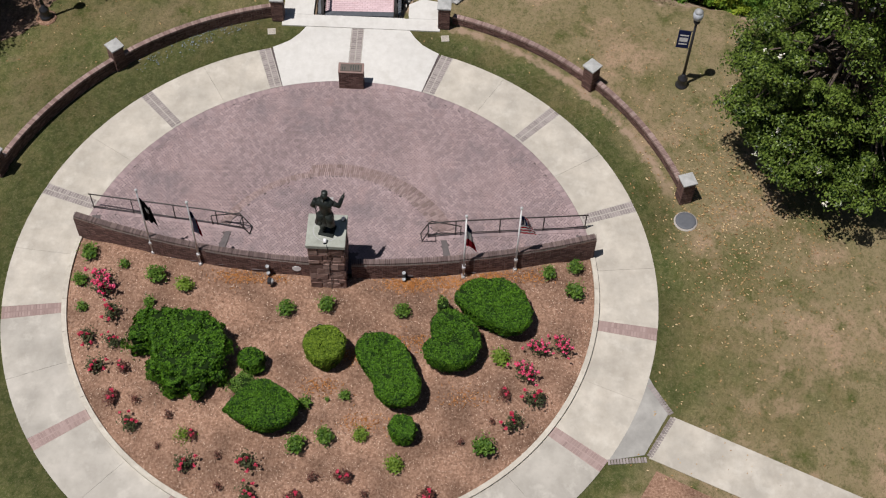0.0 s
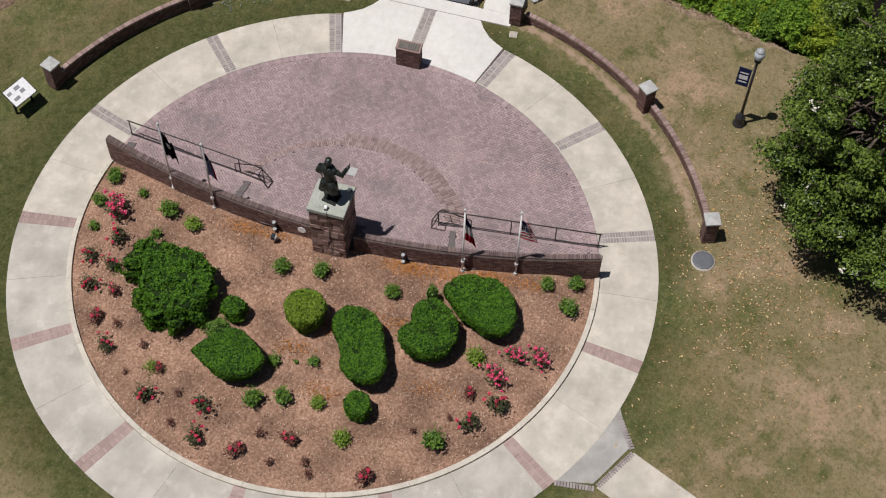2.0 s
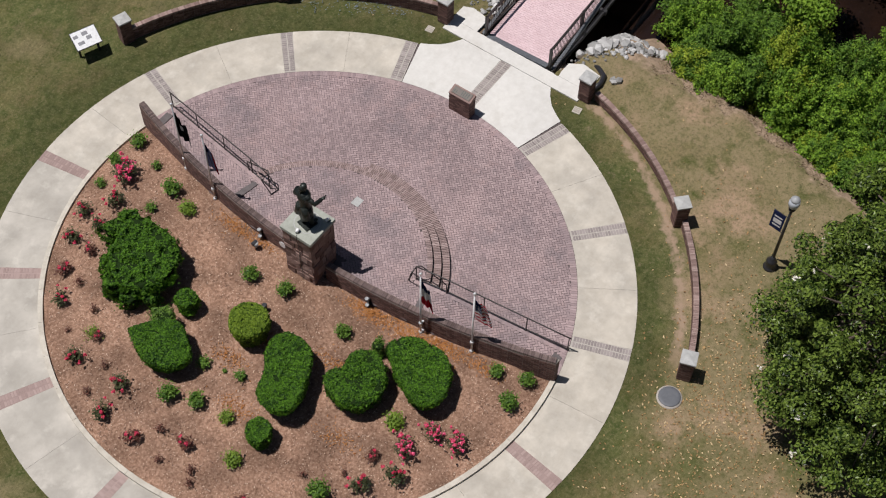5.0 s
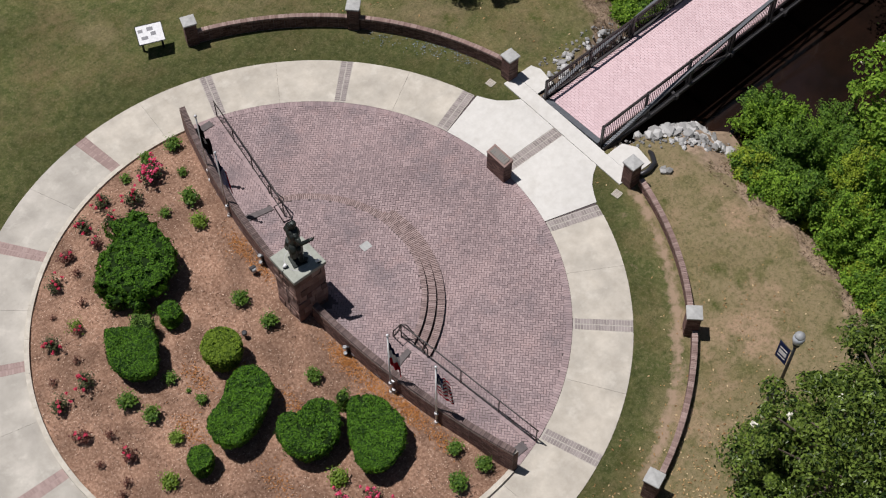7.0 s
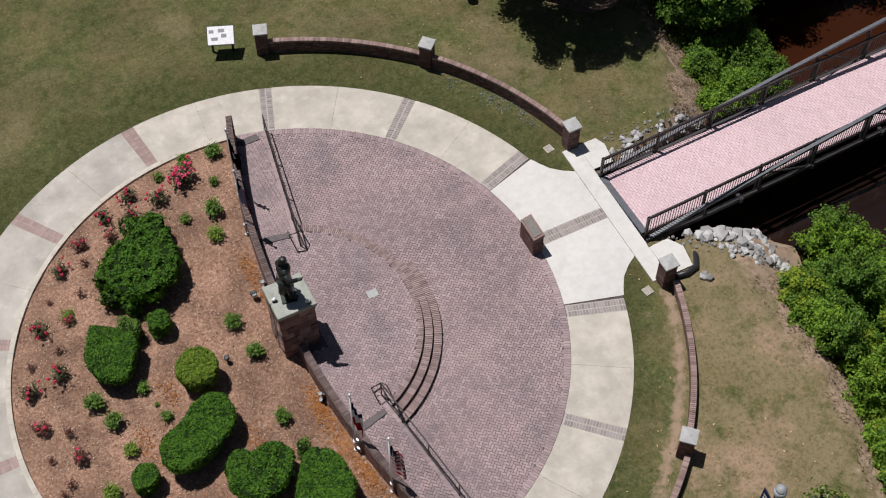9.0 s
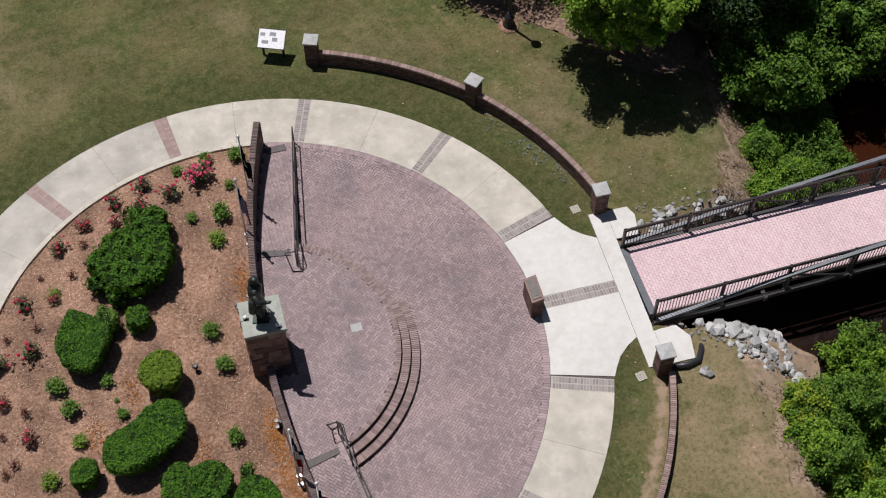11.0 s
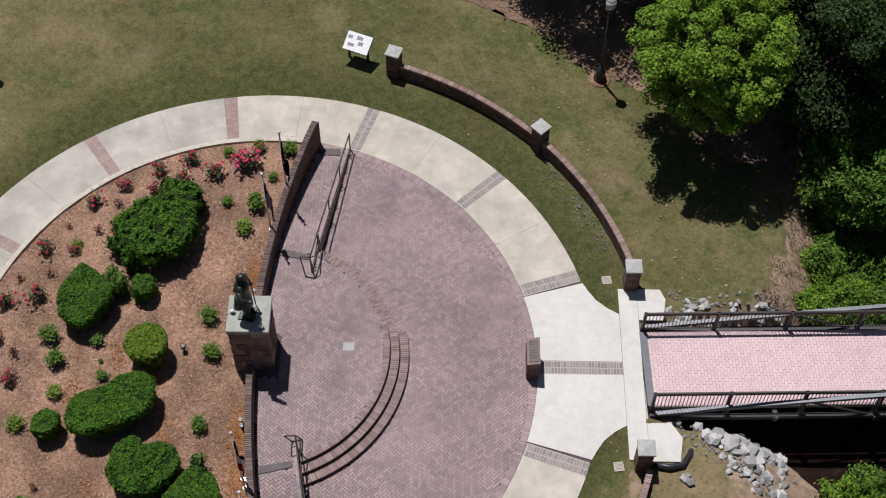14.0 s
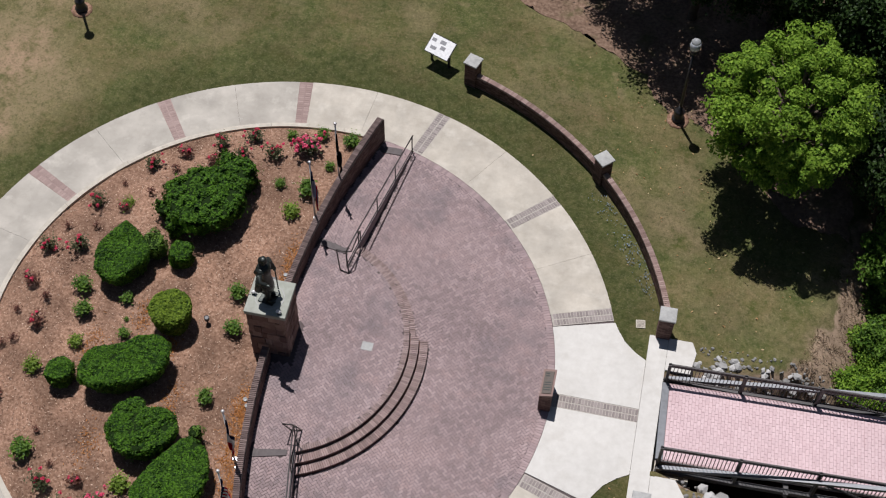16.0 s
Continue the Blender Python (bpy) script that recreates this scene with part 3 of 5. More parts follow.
def plaza_z(x, y):
    d = math.hypot(x - CX, y - CY)
    if abs(y) > 3.5 and x < rail_x(y) + 0.1:
        return STAGE_Z * min(1.0, max(0.0, (9.75 - abs(y)) / 5.2))
    if d < STAGE_R:
        return STAGE_Z
    # the lower plaza climbs to meet the stage on its northern side
    a = math.degrees(math.atan2(y - CY, x - CX))
    return 0.17 * smooth((a - 2) / 26) * (1 - smooth((a - 36) / 22)) * (1 - smooth((d - 5.0) / 4.3))


def strip_here(x, y, m=-0.05):
    """Under one of the warning strips across the ramps."""
    head = 4.5 - 0.135 * (x - 0.7)
    return (head - 0.29 - m < y < head + m and x < 1.86 + m) or (9.33 - m < y < 9.67 + m and x < rail_x(y) - 0.3)


plaza = tagged(new("plaza"), "herringbone clay paver plaza with raised half-round stage", "", "", "structure")


def build_plaza():
    # bed under the pavers
    bm = bmesh.new()
    step = 0.16
    verts = {}

    def vert(i, j):
        if (i, j) not in verts:
            x, y = i * step, j * step
            inside = x + 0.15 if abs(y) > 3.5 and x < rail_x(y) + 0.1 else x
            verts[(i, j)] = bm.verts.new((x, y, plaza_z(inside, y) - 0.012))
        return verts[(i, j)]

    for i in range(0, 64):
        for j in range(-64, 64):
            x, y = (i + 0.5) * step, (j + 0.5) * step
            if math.hypot(x, y) < 10.06 and x > wall_x(y) - 0.1:
                bm.faces.new((vert(i, j), vert(i + 1, j), vert(i + 1, j + 1), vert(i, j + 1)))
    part("paver_bed", bm, SAND, plaza)
    # herringbone at half a right angle to the bridge
    w = 0.102
    near, rest = [], []
    for k in range(-150, 150):
        for n in range(-60, 60):
            for kind in (0, 1):
                u, v = (n * 4 + k + (1.0 if kind == 0 else 2.5)), (k + (0.5 if kind == 0 else 0.0))
                u, v = u * w, v * w
                x, y = (u - v) * 0.70711, (u + v) * 0.70711
                if math.hypot(x, y) > 9.95 or x < wall_x(y) + 0.16:
                    continue
                d, a = math.hypot(x - CX, y - CY), math.degrees(math.atan2(y - CY, x - CX))
                if STAGE_R - 0.19 < d < (5.25 if a < 12 else 4.8) and -70 < a < 70 and not (abs(y) > 3.5 and x < rail_x(y) + 0.1):
                    continue
                if abs(x) < 1.15 and abs(y) < 0.85:
                    continue
                if 3.5 < abs(y) < 9.7 and -0.1 < x - rail_x(y) < 0.1:
                    continue
                if not strip_here(x, abs(y)):
                    row = ((x, y, plaza_z(x, y) + random.uniform(-0.003, 0.003)), 2 * w - 0.013, w - 0.013, 0.03, radians(45 if kind == 0 else 135))
                    (near if 2.6 < x < 3.95 and -2.4 < y < 2.4 else rest).append(row)
    rest += near[300:]
    me = pieces_mesh("paver", rest, PAVER)
    part("paver_field", me, None, plaza, "", "stuff")
    one = pieces_mesh("paver", [((0, 0, 0), 2 * w - 0.013, w - 0.013, 0.03, 0)], PAVER_LOOSE)
    for (x, y, z), _, _, _, a in near[:300]:
        part("paver", one, None, plaza).matrix_basis = pose(x, y, z, 0, 0, math.degrees(a))
    # border course round the rim
    rows = []
    n = int(radians(166) * 10.02 / 0.106)
    for k in range(n):
        a = radians(-83 + 166 * k / n)
        x, y = 10.02 * math.cos(a), 10.02 * math.sin(a)
        if x > wall_x(y) + 0.2:
            rows.append(((x, y, plaza_z(x, y) + 0.007), 0.24, 0.1, 0.04, a))
    part("border_course", pieces_mesh("border_course", rows, PAVER), None, plaza, "", "stuff")
    # steps: three risers from ramp to ramp
    A = 69
    for r, z, B in ((STAGE_R, STAGE_Z, A), (4.95, 0.34, A), (5.28, 0.17, 12)):
        rim = arc(r - 0.015, -A, B, 60, (CX, CY))
        if r == 4.95:
            rim = arc(r - 0.015, -A, 13, 36, (CX, CY)) + arc(4.825, 13, B, 24, (CX, CY))
        bm = slab(bmesh.new(), rim + arc(r - 0.5, B, -A, 60, (CX, CY)), -0.1, z - 0.02)
        part("step", bm, BRICK, plaza)
        rows = []
        n = int(radians(A + B) * r / 0.078)
        for k in range(n):
            a = radians(-A + (A + B) * (k + 0.5) / n)
            rr, deep = r - (0.15 if r > 4.8 else 0.105), 0.29 if r > 4.8 else 0.2
            if r == 4.95 and a > radians(13):
                rr, deep = 4.73, 0.2
            rows.append(((CX + rr * math.cos(a), CY + rr * math.sin(a), z + random.uniform(0.005, 0.009)), deep, 0.06, 0.05, a))
        part("step_course", pieces_mesh("step_course", rows, STEPBRICK), None, plaza, "", "stuff")
    # ramp cheek towards the lower plaza
    for s in (1, -1):
        bm = bmesh.new()
        n = 14
        lo, hi = [], []
        for i in range(n + 1):
            y = s * (3.7 + 6.0 * i / n)
            lo.append(bm.verts.new((rail_x(y) + 0.045, y, -0.05)))
            hi.append(bm.verts.new((rail_x(y) + 0.045, y, plaza_z(rail_x(y) - 0.05, y) + 0.004)))
        back = [bm.verts.new((v.co.x - 0.2, v.co.y, v.co.z)) for v in hi]
        for i in range(n):
            bm.faces.new((lo[i], lo[i + 1], hi[i + 1], hi[i]))
            bm.faces.new((hi[i], hi[i + 1], back[i + 1], back[i]))
        part("ramp_edge", bm, PAVER_LOOSE, plaza)
    for s in (1, -1):
        foot = [(wall_x(9.5) + 0.35, 9.33), (rail_x(9.5) - 0.35, 9.33), (rail_x(9.5) - 0.35, 9.67), (wall_x(9.5) + 0.35, 9.67)]
        for ring in ([(0.72, 4.25), (1.84, 4.05), (1.86, 4.26), (0.72, 4.55)], foot):
            ring = [(px, s * py) for px, py in ring]
            bm = slab(bmesh.new(), ring if s > 0 else ring[::-1], -0.02, lambda px, py: plaza_z(px, py) + 0.037)
            part("warning_strip", bm, GREYTILE, plaza, "dark grey warning strip")
        # edge course along the ramp
        rows = []
        for k in range(29):
            y = s * (3.62 + 0.21 * k)
            rows.append(((rail_x(y) - 0.06, y, plaza_z(rail_x(y) - 0.02, y) + 0.008), 0.19, 0.2, 0.03, s * -0.173))
        part("ramp_course", pieces_mesh("ramp_course", rows, PAVER), None, plaza, "", "stuff")
    bm = box(bmesh.new(), -0.2, 0.2, -0.17, 0.17, 0, 0.02, None, 0.006)
    part("floor_plate", bm, PILLARCAP, plaza, "pale square plate").matrix_basis = pose(3.49, 0.42, STAGE_Z - 0.004)


build_plaza()


# ---- planting bed ----
def bed_z(x, y):
    r = math.hypot(x, y)
    return 0.02 + 0.30 * smooth((10.0 - r) / 1.7)


def in_bed(x, y, m=0.0):
    return math.hypot(x, y) < 9.98 - m and x < wall_x(y) - 0.16 - m


def build_bed():
    bm = bmesh.new()
    step = 0.25
    verts = {}

    def vert(i, j):
        if (i, j) not in verts:
            x, y = i * step, j * step
            r = math.hypot(x, y)
            if r > 9.99:
                x, y = x * 9.99 / r, y * 9.99 / r
            verts[(i, j)] = bm.verts.new((min(x, wall_x(y) - 0.12), y, bed_z(x, y) + 0.05 * noise.noise(Vector((x, y, 0)))))
        return verts[(i, j)]

    for i in range(-41, 9):
        for j in range(-41, 41):
            x, y = (i + 0.5) * step, (j + 0.5) * step
            if math.hypot(x, y) < 10.1 and x < wall_x(y) + 0.05:
                bm.faces.new((vert(i, j), vert(i + 1, j), vert(i + 1, j + 1), vert(i, j + 1))).smooth = True
    part("mulch_bed", bm, MULCH, None, "brown bark mulch planting bed", "structure")
    rng = np.random.default_rng(5)
    n = 26000
    a, r = rng.uniform(0, 2 * math.pi, n), 9.95 * np.sqrt(rng.uniform(0, 1, n))
    pts = [(x, y, bed_z(x, y) + 0.03) for x, y in zip(r * np.cos(a), r * np.sin(a)) if in_bed(x, y)]
    me = leaf_mesh("wood_chips", pts, np.zeros((len(pts), 3)), 0.035, CHIP, 6, 1.0, 0.9, 0.35)
    tagged(part("wood_chips", me, None), "scattered wood chips and bark on the bed", "mulch", "", "stuff")
    pts = []
    for cx, cy, sd, k in ((-0.05, -2.9, 0.32, 700), (0.05, -4.6, 0.35, 500), (0.35, -6.0, 0.3, 500), (0.5, -7.6, 0.25, 160), (-0.1, 3.6, 0.3, 300), (-0.1, 2.4, 0.25, 160), (-3.3, -1.0, 0.25, 200), (-4.6, 0.1, 0.25, 140), (-2.6, -3.2, 0.3, 160), (-6.0, -1.5, 0.3, 160), (-4.8, -5.2, 0.3, 120)):
        for x, y in rng.normal(0, sd, (k, 2)) * np.array([0.7, 1.6]) + (cx, cy):
            if in_bed(x, y):
                pts.append((x, y, bed_z(x, y) + 0.035))
    me = leaf_mesh("pine_straw", pts, np.zeros((len(pts), 3)), 0.06, STRAW, 7, 1.0, 0.7, 0.22)
    tagged(part("pine_straw", me, None), "orange pine straw drifted along the wall", "straw", "", "stuff")
    # curb
    curb = tagged(new("curb"), "low concrete curb round the planting bed", "", "", "structure")
    a0, a1 = 80.5, 279.5
    for k in range(24):
        b0, b1 = a0 + (a1 - a0) * k / 24, a0 + (a1 - a0) * (k + 1) / 24 - 0.05
        bm = slab(bmesh.new(), arc(R_IN + 0.005, b0, b1, 5) + arc(9.97, b1, b0, 5), -0.1, 0.115)
        part("curb_stone", bm, CURB, curb)


build_bed()


# ---- brick walls ----
def face_bricks(rows, p, q, z0, z1, out, le=0.205, he=0.068, deep=0.03):
    """Bricks of a wall face from p to q, in running courses, standing proud of it."""
    p, q = Vector((*p, 0)), Vector((*q, 0))
    ln = (q - p).length
    d = (q - p) / ln
    nrm = Vector((d.y, -d.x, 0)) * out
    ang = math.atan2(d.y, d.x)
    n = max(1, round(ln / le))
    pitch = ln / n
    k = 0
    z = z0 + he
    while z <= z1 + 0.001:
        off = 0.5 * (k % 2)
        for i in range(n + k % 2):
            s0, s1 = max(0, (i - off)) * pitch, min(n, i + 1 - off) * pitch
            c = p + d * ((s0 + s1) / 2) + nrm * (deep / 2 - 0.012 + random.uniform(-0.002, 0.003))
            rows.append(((c.x, c.y, z), s1 - s0 - 0.01, deep, he - 0.01, ang))
        z += he
        k += 1


def build_monument_wall():
    for s, nm in ((1, "wall_north"), (-1, "wall_south")):
        w = tagged(new(nm), "dark red brick garden wall with soldier brick coping", "", "", "structure")
        ys = [0.75 + (9.95 - 0.75) * i / 16 for i in range(17)]
        pts = [(wall_x(y), s * y) for y in ys]
        bm = bmesh.new()
        inner, outer = [(x + 0.12, y) for x, y in pts], [(x - 0.12, y) for x, y in pts]
        loop = outer + inner[::-1]
        top = lambda x, y: 1.17 + 0.018 * abs(y)
        if s > 0:
            loop = loop[::-1]
        slab(bm, loop, -0.05, top)
        part("wall_core", bm, MORTAR, w)
        rows = []
        for (x0, y0), (x1, y1) in zip(outer, outer[1:]):
            face_bricks(rows, (x0, y0), (x1, y1), 0.08, 1.15 + 0.018 * abs(y0), s if s < 0 else 1)
        for (x0, y0), (x1, y1) in zip(inner, inner[1:]):
            face_bricks(rows, (x0, y0), (x1, y1), 0.08, 1.15 + 0.018 * abs(y0), -1 if s > 0 else 1)
        face_bricks(rows, inner[-1], outer[-1], 0.0, 1.33, 1)
        part("face_bricks", pieces_mesh("face_bricks", rows, BRICK), None, w, "", "stuff")
        one = brick_block("coping_brick", 0.225, 0.056, 0.11, BRICK_LOOSE)
        y = 0.8
        while y < 9.93:
            slope = math.atan(2 * 0.0157 * y)
            m = pose(wall_x(y), s * y, 1.17 + 0.018 * y + 0.1 + random.uniform(-0.003, 0.003), 0, 0, s * -math.degrees(slope) + random.uniform(-1, 1))
            part("coping_brick", one, None, w).matrix_basis = m
            y += 0.072 * math.cos(slope)


build_monument_wall()


def pillar_mesh_rows(hw, h):
    rows = []
    c = [(-hw, -hw), (hw, -hw), (hw, hw), (-hw, hw)]
    for i in range(4):
        face_bricks(rows, c[i], c[(i + 1) % 4], 0.0, h, 1)
    return rows


PILLAR = pieces_mesh("shaft_bricks", pillar_mesh_rows(0.24, 1.2), BRICK)
first_pillar = None
for x, y in ((4.65, 13.72), (10.47, 9.93), (13.64, 3.5), (13.58, -3.72), (10.45, -10.0), (4.72, -13.62)):
    a = math.degrees(math.atan2(y, x))
    if abs(y) < 5:
        a = 0
    if first_pillar is None:
        first_pillar = thing("brick_pillar", "square red brick pillar with a pale stone cap", "pillar", "pillars of the low walls")
        part("shaft", box(bmesh.new(), -0.235, 0.235, -0.235, 0.235, -0.05, 1.22), MORTAR, first_pillar)
        part("shaft_bricks", PILLAR, None, first_pillar, "", "stuff")
        bm = box(bmesh.new(), -0.3, 0.3, -0.3, 0.3, 1.215, 1.3, None, 0.012)
        vs = [bm.verts.new(p) for p in ((-0.29, -0.29, 1.298), (0.29, -0.29, 1.298), (0.29, 0.29, 1.298), (-0.29, 0.29, 1.298), (0, 0, 1.37))]
        for i in range(4):
            bm.faces.new((vs[i], vs[(i + 1) % 4], vs[4]))
        part("cap", bm, PILLARCAP, first_pillar, "pale stone pyramid cap")
        first_pillar.matrix_basis = pose(x, y, 0, 0, 0, a)
    else:
        copy_thing(first_pillar, pose(x, y, 0, 0, 0, a))


def low_wall(nm, pts, h):
    """A curved low brick wall along pts, with a coping of bricks on edge."""
    w = tagged(new(nm), "low curved red brick wall with brick coping", "", "", "structure")
    bm = bmesh.new()
    P = [Vector(p) for p in pts]
    N = []
    for i, p in enumerate(P):
        d = (P[min(i + 1, len(P) - 1)] - P[max(i - 1, 0)]).normalized()
        N.append(Vector((d.y, -d.x)))
    L = [(p - n * 0.085) for p, n in zip(P, N)]
    Rr = [(p + n * 0.085) for p, n in zip(P, N)]
    slab(bm, [tuple(v) for v in Rr] + [tuple(v) for v in L[::-1]], -0.1, h - 0.09)
    part("wall_core", bm, MORTAR, w)
    rows = []
    for i in range(len(P) - 1):
        face_bricks(rows, Rr[i], Rr[i + 1], 0.0, h - 0.1, 1)
        face_bricks(rows, L[i], L[i + 1], 0.0, h - 0.1, -1)
    cop = []
    for i in range(len(P) - 1):
        d = P[i + 1] - P[i]
        n = max(1, round(d.length / 0.08))
        for k in range(n):
            c = P[i].lerp(P[i + 1], (k + 0.5) / n)
            cop.append(((c.x, c.y, h + random.uniform(-0.003, 0.003)), 0.215, d.length / n - 0.011, 0.1, math.atan2(d.y, d.x) + math.pi / 2))
    part("face_bricks", pieces_mesh("face_bricks", rows, BRICK), None, w, "", "stuff")
    part("coping", pieces_mesh("coping", cop, COPING), None, w, "", "stuff")


def bow(p, q, r, n=14):
    """Points on a curve about the plaza from p to q, both by angle and radius."""
    return [((p[1] + (q[1] - p[1]) * t) * math.cos(radians(p[0] + (q[0] - p[0]) * t)), (p[1] + (q[1] - p[1]) * t + r * math.sin(math.pi * t)) * math.sin(radians(p[0] + (q[0] - p[0]) * t))) for t in (i / n for i in range(n + 1))]


low_wall("low_wall_1", bow((70.2, 14.42), (44.3, 14.38), 0), 0.66)
low_wall("low_wall_2", bow((42.6, 14.38), (15.2, 14.24), 0), 0.66)
low_wall("low_wall_3", bow((-16.6, 14.38), (-43.0, 14.5), 0.08), 0.44)
low_wall("low_wall_4", bow((-44.8, 14.6), (-69.8, 14.5), 0), 0.44)


# ---- pedestal and statue ----
def build_pedestal():
    p = thing("pedestal", "square brown stone pedestal with a grey capstone", "pedestal", at=(0.29, 0.09, 0))
    part("core", box(bmesh.new(), -0.625, 0.625, -0.625, 0.625, -0.1, 2.98), MORTAR, p)
    rng = random.Random(3)
    for side in range(4):
        z = 0.1
        while z < 2.9:
            h = min(rng.uniform(0.18, 0.44), 2.97 - z)
            s = -0.66
            while s < 0.64:
                w = min(rng.uniform(0.16, 0.6), 0.66 - s)
                if w < 0.1:
                    w = 0.66 - s
                d = 0.66 + rng.uniform(-0.015, 0.02)
                bm = box(bmesh.new(), s + 0.004, s + w - 0.004, -d, -0.56, z + 0.004, z + h - 0.004, None, 0.014)
                for v in bm.verts:
                    v.co += Vector((rng.uniform(-1, 1), rng.uniform(-1, 1), rng.uniform(-1, 1))) * 0.017
                part("stone", bm, FIELDSTONE, p).matrix_basis = pose(0, 0, 0, 0, 0, 90 * side)
                s += w
            z += h
    part("capstone", box(bmesh.new(), -0.72, 0.72, -0.72, 0.72, 2.97, 3.15, None, 0.015), CAPSTONE, p, "smooth grey-green capstone")
    part("foundation", box(bmesh.new(), -0.8, 0.8, -0.8, 0.8, -0.1, 0.12, None, 0.02), CURB, p)
    ring = slab(bmesh.new(), arc(0.5, 0, 360, 40)[:-1], 3.149, 3.158)
    part("ring_inlay", ring, PILLARCAP, p, "pale round inlay")
    part("ring_core", slab(bmesh.new(), arc(0.47, 0, 360, 40)[:-1], 3.15, 3.1615), CAPSTONE, p)
    st = bmesh.new()

    def blob(c, r, m=None):
        b = bmesh.ops.create_uvsphere(st, u_segments=14, v_segments=9, radius=1)
        mat = Matrix.Translation(c) @ (m or Matrix()) @ Matrix.Diagonal((*r, 1))
        bmesh.ops.transform(st, matrix=mat, verts=b["verts"])

    # faces the bridge; one arm held out, the other on a cane
    box(st, -0.24, 0.27, -0.25, 0.25, 0.0, 0.05, None, 0.012)
    for s, x in ((1, -0.05), (-1, 0.1)):
        tube(st, [(x, 0.13 * s, 0.1), (x - 0.02, 0.125 * s, 0.55), (0.0, 0.11 * s, 1.0)], 0.085, 10, 0.14)
        blob((x + 0.08, 0.14 * s, 0.12), (0.17, 0.075, 0.07))
    lathe(st, [(0.25, 0.55), (0.25, 0.75), (0.215, 1.02), (0.185, 1.18), (0.21, 1.42), (0.235, 1.6), (0.18, 1.72), (0.09, 1.78)], 16)
    tube(st, [(-0.16, 0.2, 0.62), (-0.13, 0.12, 1.1)], 0.14, 10, 0.12)
    tube(st, [(-0.16, -0.2, 0.62), (-0.13, -0.12, 1.1)], 0.14, 10, 0.12)
    blob((0, 0.0, 1.62), (0.17, 0.31, 0.13))
    tube(st, [(0.0, 0.28, 1.62), (-0.05, 0.4, 1.35), (0.08, 0.38, 1.12)], 0.1, 10, 0.07)
    blob((0.1, 0.38, 1.1), (0.07, 0.06, 0.07))
    tube(st, [(0.12, 0.38, 1.15), (0.16, 0.36, 0.06)], 0.022, 8)
    tube(st, [(0.0, -0.28, 1.62), (0.08, -0.42, 1.42), (0.36, -0.46, 1.5)], 0.1, 10, 0.065)
    blob((0.42, -0.47, 1.52), (0.09, 0.06, 0.05))
    tube(st, [(0.44, -0.47, 1.5), (0.52, -0.49, 1.62)], 0.02, 6)
    tube(st, [(0, 0, 1.7), (0.02, 0, 1.86)], 0.075, 10)
    blob((0.03, 0, 1.97), (0.125, 0.1, 0.145))
    blob((-0.05, 0, 1.95), (0.1, 0.11, 0.13))
    blob((0.03, 0, 2.06), (0.11, 0.105, 0.06))
    blob((-0.12, 0, 1.8), (0.04, 0.03, 0.09))
    tube(st, [(-0.12, 0.26, 1.6), (-0.1, -0.26, 1.6)], 0.1, 8)
    ob = part("statue", st, BRONZE)
    ob.matrix_basis = pose(0.25, 0.06, 3.16, 0, 0, -12) @ Matrix.Diagonal((1.06, 1.12, 1.12, 1))
    tagged(ob, "dark bronze standing statue in a long coat on the pedestal", "statue")
    bm = tube(bmesh.new(), [(0.7, -0.55, 3.15), (0.7, -0.55, 3.21)], 0.05, 10)
    light = thing("spotlight", "small black and white uplight on the capstone", "spotlight", "uplights on the pedestal", at=(0.78, -0.48, 3.15))
    part("base", lathe(bmesh.new(), [(0.07, 0), (0.07, 0.02), (0.03, 0.03), (0.03, 0.08)], 12), BLACK, light)
    part("head", tube(bmesh.new(), [(0.05, 0, 0.08), (-0.08, 0, 0.16)], 0.055, 12, 0.065), WHITE, light)
    copy_thing(light, pose(-0.27, 0.1, 3.15, 0, 0, 180))
    bm.free()
    cable = tube(bmesh.new(), [(-0.36, 0.05, 3.15), (-0.44, 0.02, 3.16), (-0.455, 0.0, 2.9), (-0.41, -0.02, 2.5), (-0.42, 0.0, 1.6), (-0.4, -0.05, 0.8), (-0.42, -0.03, 0.3)], 0.012, 6)
    tagged(part("cable", cable, BLACK), "black cable hanging down the pedestal", "cable")


build_pedestal()


# ---- flags ----
def cloth(name, colour_of, mats, parent, way, width=1.2, drop=1.6, nu=18, nv=26, hang=0.6, seed=1, lean=0.0):
    """A limp flag: hung from its hoist, folded, falling away to the way it is blown."""
    bm = bmesh.new()
    grid = []
    rng = random.Random(seed)
    ph = rng.uniform(0, 6)
    for j in range(nv + 1):
        v = j / nv
        row = []
        for i in range(nu + 1):
            u = i / nu
            out = 0.03 + hang * width * u * (0.75 + 0.25 * v)
            fold = 0.07 * math.sin(9 * u + 2.5 * v + ph) * u + 0.04 * math.sin(15 * u - 3 * v)
            z = -v * 0.85 * drop - u ** 1.2 * 0.55 * drop * (1 - 0.25 * v)
            row.append(bm.verts.new((out, fold - lean * v * min(1.0, 3 * u) , z + 0.35 * lean * v * min(1.0, 3 * u))))
        grid.append(row)
    for j in range(nv):
        for i in range(nu):
            f = bm.faces.new((grid[j][i], grid[j][i + 1], grid[j + 1][i + 1], grid[j + 1][i]))
            f.smooth = True
            f.material_index = colour_of((i + 0.5) / nu, (j + 0.5) / nv)
    bmesh.ops.solidify(bm, geom=bm.faces[:], thickness=0.004)
    ob = part(name, bm, None, parent)
    for m in mats:
        ob.data.materials.append(m)
    ob.matrix_basis = pose(0, 0, 3.85, 0, 0, way)
    return ob


